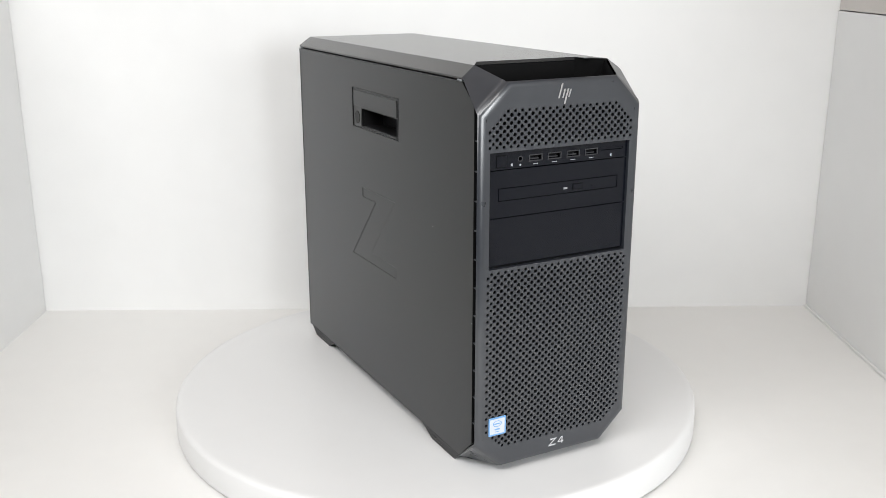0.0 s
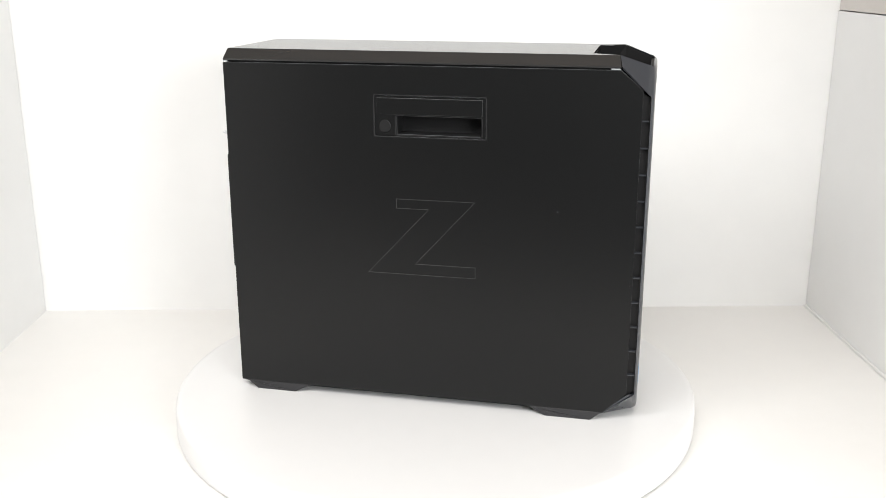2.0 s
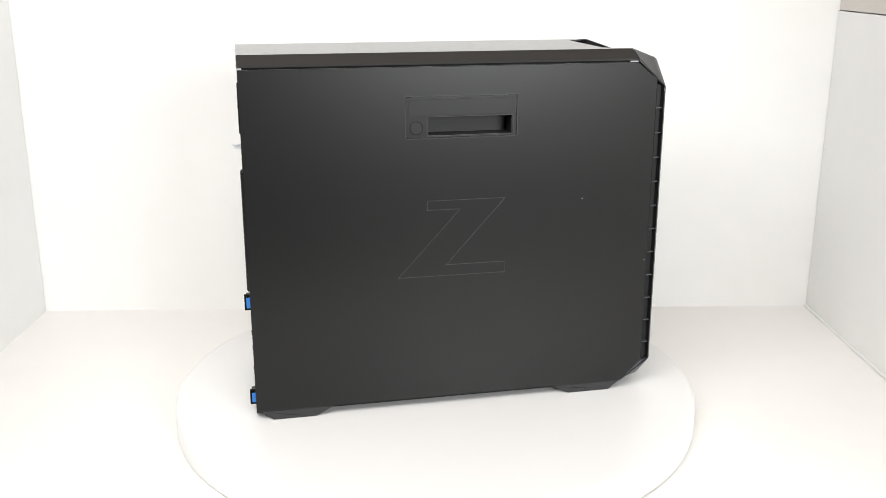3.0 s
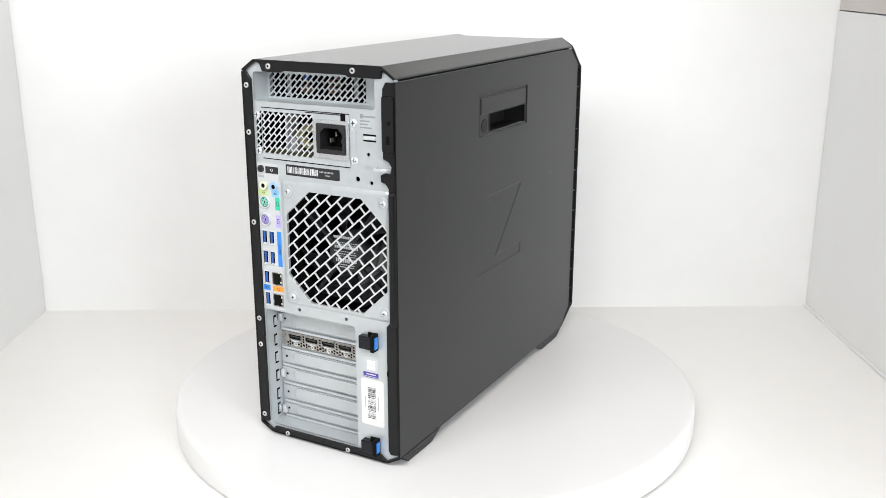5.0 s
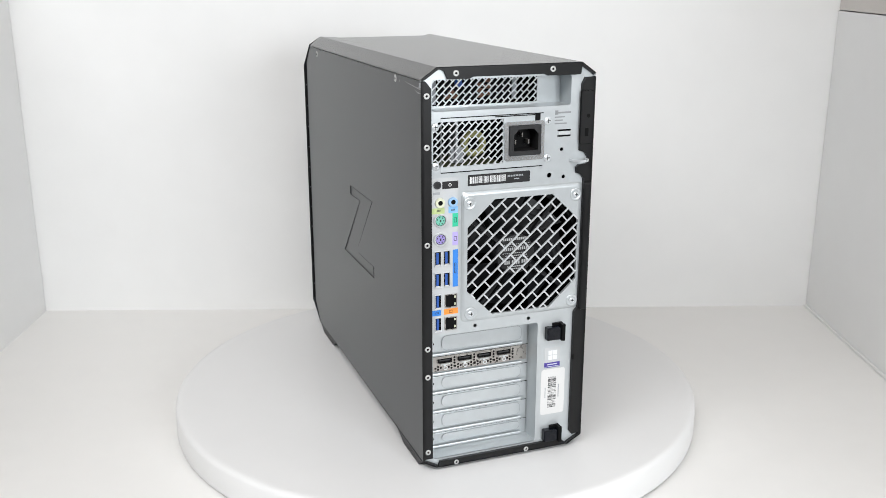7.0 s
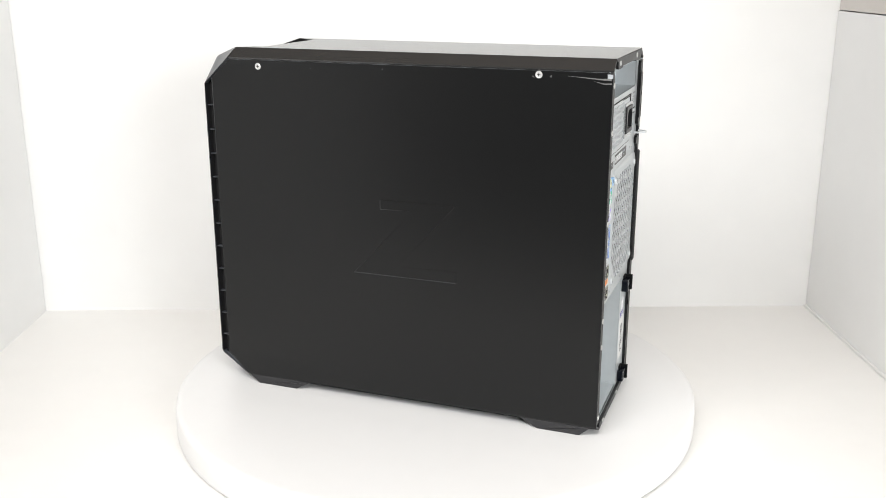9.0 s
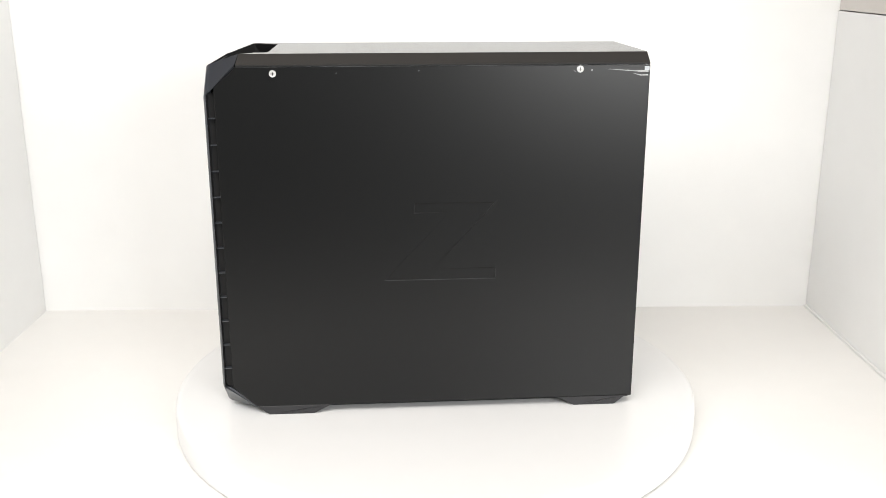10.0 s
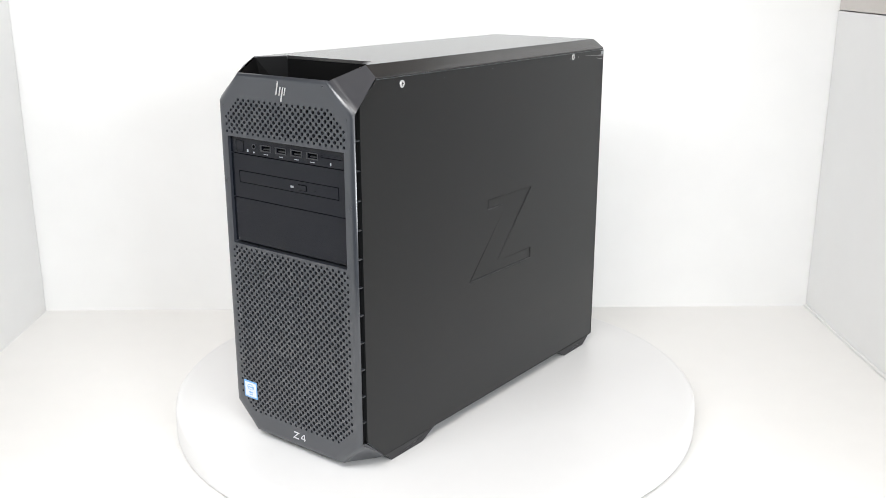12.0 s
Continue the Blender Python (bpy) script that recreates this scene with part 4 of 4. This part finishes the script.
def port_bank():
    """The column of sockets and coloured tags on the main board's shield."""
    y = RY + 0.3
    sh = part("port_shield", plate(bmesh.new(), "y", rect(48.8, 74.4, 140.4, 289.4, 0.6, 2), RY, y), SHIELD, tower, "pale label with coloured tags round the rear sockets")

    def tag(x0, x1, z0, z1, mat, marks=()):
        t = part("tag", plate(bmesh.new(), "y", rect(x0, x1, z0, z1), y, y + 0.12), mat, sh)
        for m in marks:
            part("tag_mark", plate(bmesh.new(), "y", rect(m[0], m[1], m[2], m[3]), y + 0.12, y + 0.18, [rect(m[0] + 0.45, m[1] - 0.45, m[2] + 0.45, m[3] - 0.45)]), INK, t)

    def ring(name, x, z, r0, r1, mat, depth=1.6):
        o = part(name, lathe(bmesh.new(), "y", x, z, [(r0, y - 0.1), (r0, y + depth), (r1, y + depth), (r1 - 0.2, y + 0.2)], 20), mat, sh)
        return o

    pb = ring("power_stud", 69.2, 283.4, 3.5, 2.8, FAN_GREY)
    part("stud_face", disc_bm("y", 69.2, 283.4, 2.6, y + 0.2, y + 1.2), LABEL_BLACK, pb)
    tag(49.0, 64.2, 279.4, 286.2, LABEL_BLACK)
    part("power_ring", plate(bmesh.new(), "y", circle(56.8, 282.8, 1.5, 12), y + 0.12, y + 0.2, [circle(56.8, 282.8, 1.0, 12)]), WHITE_PRINT, sh)
    tag(66.4, 73.0, 274.6, 276.8, GREY_PRINT)
    for x, m in ((66.6, LIME_RING), (54.3, SKY_RING)):
        j = ring("audio_jack", x, 267.0, 4.4, 2.3, m, 2.2)
        part("jack_bore", disc_bm("y", x, 267.0, 2.2, y + 0.3, y + 1.9), DEEP_BLACK, j)
    tag(62.0, 74.3, 256.8, 262.2, LIME_TAG, ((66, 69.5, 258.8, 260.2),))
    tag(49.2, 58.2, 256.6, 262.8, SKY_TAG, ((52, 55.5, 258.8, 260.2),))
    for z, m, tm in ((250.6, GREEN_PORT, GREEN_TAG), (233.0, PURPLE_PORT, PURPLE_TAG)):
        p = ring("round_port", 66.3, z, 6.2, 5.1, BRIGHT_STEEL, 2.0)
        part("port_groove", disc_bm("y", 66.3, z, 5.2, y + 0.2, y + 0.9, 20), INK, p)
        part("port_face", disc_bm("y", 66.3, z, 4.4, y + 0.3, y + 1.2, 20), m, p)
        for i in range(6):
            a = radians(20 + 55 * i)
            part("pin_bore", disc_bm("y", 66.3 + 3.1 * math.cos(a), z + 3.1 * math.sin(a), 0.65, y + 1.2, y + 1.3, 8), INK, p)
        part("key_bore", boxes((65.6, 67.0, y + 1.2, y + 1.3, z - 1.4, z + 1.0)), INK, p)
        tag(48.9, 54.4, z - 7, z + 5.6, tm, ((50.4, 53.0, z - 3, z + 1.5),))
    tag(48.9, 54.0, 186.0, 221.8, BLUE_TAG, ((50.6, 52.4, 199, 209),))
    tag(65.4, 74.0, 159.2, 164.6, BLUE_TAG, ((67.6, 71.6, 161, 162.6),))
    tag(48.8, 62.4, 159.4, 165.0, ORANGE_TAG, ((53.6, 57.2, 160.8, 163.4),))

    def usb(x, z):
        u = part("usb_port", plate(bmesh.new(), "y", rect(x - 3.4, x + 3.4, z - 7.2, z + 7.2), y, y + 1.0, [rect(x - 2.8, x + 2.8, z - 6.5, z + 6.5)]), BRIGHT_STEEL, sh)
        part("port_bore", boxes((x - 2.8, x + 2.8, y + 0.02, y + 0.12, z - 6.5, z + 6.5)), DEEP_BLACK, u)
        part("port_tongue", boxes((x - 0.7, x + 1.5, y + 0.1, y + 0.8, z - 5.2, z + 5.6)), BLUE, u)
        part("port_spring", boxes((x - 2.4, x + 2.0, y + 0.1, y + 0.7, z - 6.4, z - 5.6)), PAPER, u)

    for z in (214.7, 193.9):
        usb(68.6, z)
        usb(60.0, z)
    for z in (172.8, 150.4):
        usb(68.4, z)
        n = part("network_port", plate(bmesh.new(), "y", rect(49.8, 62.0, z - 6.6, z + 6.4), y, y + 1.0, [rect(50.5, 61.3, z - 5.8, z + 5.8)]), GREY_BRACKET, sh)
        part("port_bore", boxes((50.5, 61.3, y + 0.02, y + 0.12, z - 5.8, z + 5.8)), DEEP_BLACK, n)
        part("port_contacts", boxes((51.0, 52.4, y + 0.1, y + 0.5, z - 4.5, z - 2.4), (51.0, 52.4, y + 0.1, y + 0.5, z + 2.4, z + 4.5)), LIME_RING, n)


port_bank()


def expansion_slots():
    """The recess with its slot covers, one display card among them."""
    d = RY - 21.0
    w = boxes((73.4, 74.4, d - 1, RY - 0.2, 10.4, 139.6), (-35.6, -34.6, d - 1, RY - 0.2, 10.4, 139.6), (-35, 74, d - 1, RY - 0.2, 10.2, 11.4), (-35, 74, d - 1, RY - 0.2, 138.6, 139.8))
    rec = part("slot_recess", w, STEEL, tower)
    part("slot_backing", boxes((-35, 74, d - 2.2, d - 1.2, 10.4, 139.6)), STEEL, rec)
    z_rails = (111.0, 90.6, 70.9, 50.8, 29.8, 13.0)
    z_up = 133.6
    for i, z in enumerate(z_rails):
        rail = part("slot_rail", boxes((-28, 70.5, d - 0.5, d + 2.0, z - 1.5, z + 1.5), bevel=0.9), STEEL, rec)
        z0, z1 = z + 2.4, z_up - 2.6
        z_up = z
        if i == 1:
            card = part("display_card", boxes((-33.0, 71.0, d - 1.0, d + 0.2, z0, z1)), GREY_BRACKET, tower, "nickel bracket of a display card with four sockets")
            for k in range(4):
                x = 54.0 - 20.6 * k
                s = part("display_port", plate(bmesh.new(), "y", [(x - 8.2, z1 - 7.6), (x + 6.4, z1 - 7.6), (x + 8.2, z1 - 5.6), (x + 8.2, z1 - 1.4), (x - 8.2, z1 - 1.4)], d + 0.2, d + 1.2, [[(x - 7.6, z1 - 7.0), (x + 6.1, z1 - 7.0), (x + 7.6, z1 - 5.3), (x + 7.6, z1 - 2.0), (x - 7.6, z1 - 2.0)]]), GREY_BRACKET, card)
                part("port_bore", boxes((x - 7.6, x + 7.6, d + 0.25, d + 0.4, z1 - 7.0, z1 - 2.0)), DEEP_BLACK, s)
                part("port_tongue", boxes((x - 5.6, x + 5.2, d + 0.4, d + 1.0, z1 - 4.6, z1 - 3.5)), FAN_GREY, s)
                part("port_lip", boxes((x - 5.0, x + 4.4, d + 0.6, d + 1.9, z1 - 8.5, z1 - 7.7), (x - 1.0, x + 1.0, d + 0.6, d + 1.8, z1 - 9.6, z1 - 8.4)), BRIGHT_STEEL, s)
                part("port_mark", plate(bmesh.new(), "y", circle(x - 1, z1 - 12.2, 2.1, 14), d + 0.2, d + 0.9, [circle(x - 1, z1 - 12.2, 1.4, 14)]), BRIGHT_STEEL, card)
                for q, zz in ((-10.3, 2.6), (-10.3, 5.4), (-10.3, 8.2), (-7.2, 10.4), (-7.2, 13.2), (-4.4, 11.8), (-10.3, 11.6), (3.8, 11.8), (6.6, 10.4), (6.6, 13.2), (9.4, 11.8)):
                    part("vent_bore", plate(bmesh.new(), "y", circle(x + q, z1 - zz, 1.15, 8), d + 0.2, d + 0.3), DEEP_BLACK, card)
        else:
            cov = part("slot_cover", boxes((-33.6, 72.0, d - 1.0, d, z0, z1), bevel=0.3), STEEL, rec, "galvanised steel slot cover")
            if z1 - z0 > 8:
                part("cover_boss", plate(bmesh.new(), "y", rect(-27.0, 57.0, z0 + 1.4, z1 - 1.2, 5.0, 5), d, d + 0.9), STEEL, cov)
                # Thin grey line painted round the boss, for the shade of its edge
                part("boss_outline", plate(bmesh.new(), "y", rect(-27.0, 57.0, z0 + 1.4, z1 - 1.2, 5.0, 5), d + 0.6, d + 0.98, [rect(-26.65, 56.65, z0 + 1.75, z1 - 1.55, 4.7, 5)]), GREY_PRINT, cov)
            part("cover_notch", plate(bmesh.new(), "y", circle(66.0, (z0 + z1) / 2, 1.3, 10), d + 0.02, d + 0.15), DEEP_BLACK, cov)
        part("rail_gap", boxes((-34.4, -28.2, d + 0.05, d + 0.2, z - 2.3, z - 1.8), (-25, 72, d + 0.0, d + 0.1, z - 2.3, z - 1.65)), DEEP_BLACK, rail)
        part("side_slit", boxes((73.2, 73.36, d + 9.0, d + 10.0, z + 4.0, z + 15.0), (73.2, 73.37, d + 5.5, d + 10.0, z + 14.0, z + 16.0), (73.2, 73.37, d + 5.0, d + 10.0, z + 3.0, z + 5.0)), DEEP_BLACK, rec)
        part("side_tab", boxes((72.0, 73.3, d + 5.5, d + 8.6, z + 5.4, z + 13.6), bevel=0.4), STEEL, rec)
    for z in (124.0, 61.5, 20.5):
        part("spring_clip", boxes((67.6, 72.2, d + 0.6, d + 4.2, z - 4.2, z + 4.2), bevel=0.7), BRIGHT_STEEL, rec)

    # two black clips with blue release tabs
    for z0, z1 in ((118.8, 136.6), (9.6, 26.6)):
        cl = part("slot_clip", boxes((-57.2, -42.2, RY - 0.5, RY + 7.0, z0 + 1.5, z1 - 3.0), bevel=1.0), BAY_BLACK, tower, "black slot clip with a blue release tab")
        part("clip_arm", boxes((-60.4, -56.6, RY - 0.5, RY + 9.0, z0 + 0.5, z1), (-60.0, -50.0, RY - 0.4, RY + 2.0, z1 - 3.2, z1 - 0.2), bevel=0.5), DEEP_BLACK, cl)
        part("release_tab", boxes((-60.9, -60.3, RY + 1.5, RY + 7.0, z0 + 3.0, z1 - 3.0)), BLUE_TAG, cl, "blue release tab")


expansion_slots()


def rear_stickers():
    y = RY + 0.05
    s = part("sticker", plate(bmesh.new(), "y", rect(-59.8, -42.8, 94.6, 110.2, 0.4, 1), y, y + 0.15), SHIELD, back, "white and violet operating system sticker")
    part("window_mark", boxes(*[(x, x + 4.4, y + 0.15, y + 0.2, z, z + 4.6) for x in (-56.4, -51.4) for z in (97.4, 102.6)]), WHITE_PRINT, s)
    part("violet_band", plate(bmesh.new(), "y", rect(-59.8, -42.8, 89.2, 94.6), y, y + 0.15), VIOLET, s)
    part("band_print", boxes((-57, -46, y + 0.15, y + 0.2, 92.0, 93.0), (-59.6, -43, y + 0.15, y + 0.2, 90.0, 90.5)), STICKER_PALE, s)
    b = part("sticker", plate(bmesh.new(), "y", rect(-65.8, -39.8, 38.6, 87.4, 2.5), y, y + 0.18), PAPER, back, "white bar code sticker")
    rng = random.Random(9)
    rows, z = [], 46.0
    while z < 79:
        h = rng.choice((0.2, 0.3, 0.45, 0.7))
        rows.append((-56.4, -47.4, y + 0.18, y + 0.24, z, z + h))
        z += h + rng.choice((0.35, 0.5, 0.7, 1.1))
    part("code_bars", boxes(*rows), INK, b)
    part("side_print", boxes((-59.6, -58.6, y + 0.18, y + 0.22, 56, 70), (-45.0, -44.2, y + 0.18, y + 0.22, 57, 68)), GREY_PRINT, b)


rear_stickers()

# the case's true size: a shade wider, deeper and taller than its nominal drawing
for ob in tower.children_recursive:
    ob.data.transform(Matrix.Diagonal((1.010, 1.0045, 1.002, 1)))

# ---- what turns: the disc and the tower on it, round the disc's axle ----
TURN = [(0.0, 27.46), (0.5, 39.88), (1.0, 52.36), (1.5, 64.69), (2.0, 77.04), (2.5, 89.38), (2.7, 94.22), (3.5, 113.7), (4.3, 133.1), (4.5, 138.1), (5.0, 150.75), (5.5, 163.1),
        (6.0, 175.5), (6.5, 187.95), (7.0, 200.25), (7.5, 212.62), (7.7, 217.5), (8.5, 237.0), (9.3, 256.45), (9.5, 261.38), (10.0, 273.7), (10.5, 285.85), (11.0, 298.0), (11.5, 310.35), (12.0, 322.31)]


def motions():
    walk(turntable, [(t, pose(0, 0, 0, 0, 0, a)) for t, a in TURN])
    walk(tower, [(t, pose(0, 0, 0, 0, 0, a) @ pose(XC, YC, 0)) for t, a in TURN])


motions()
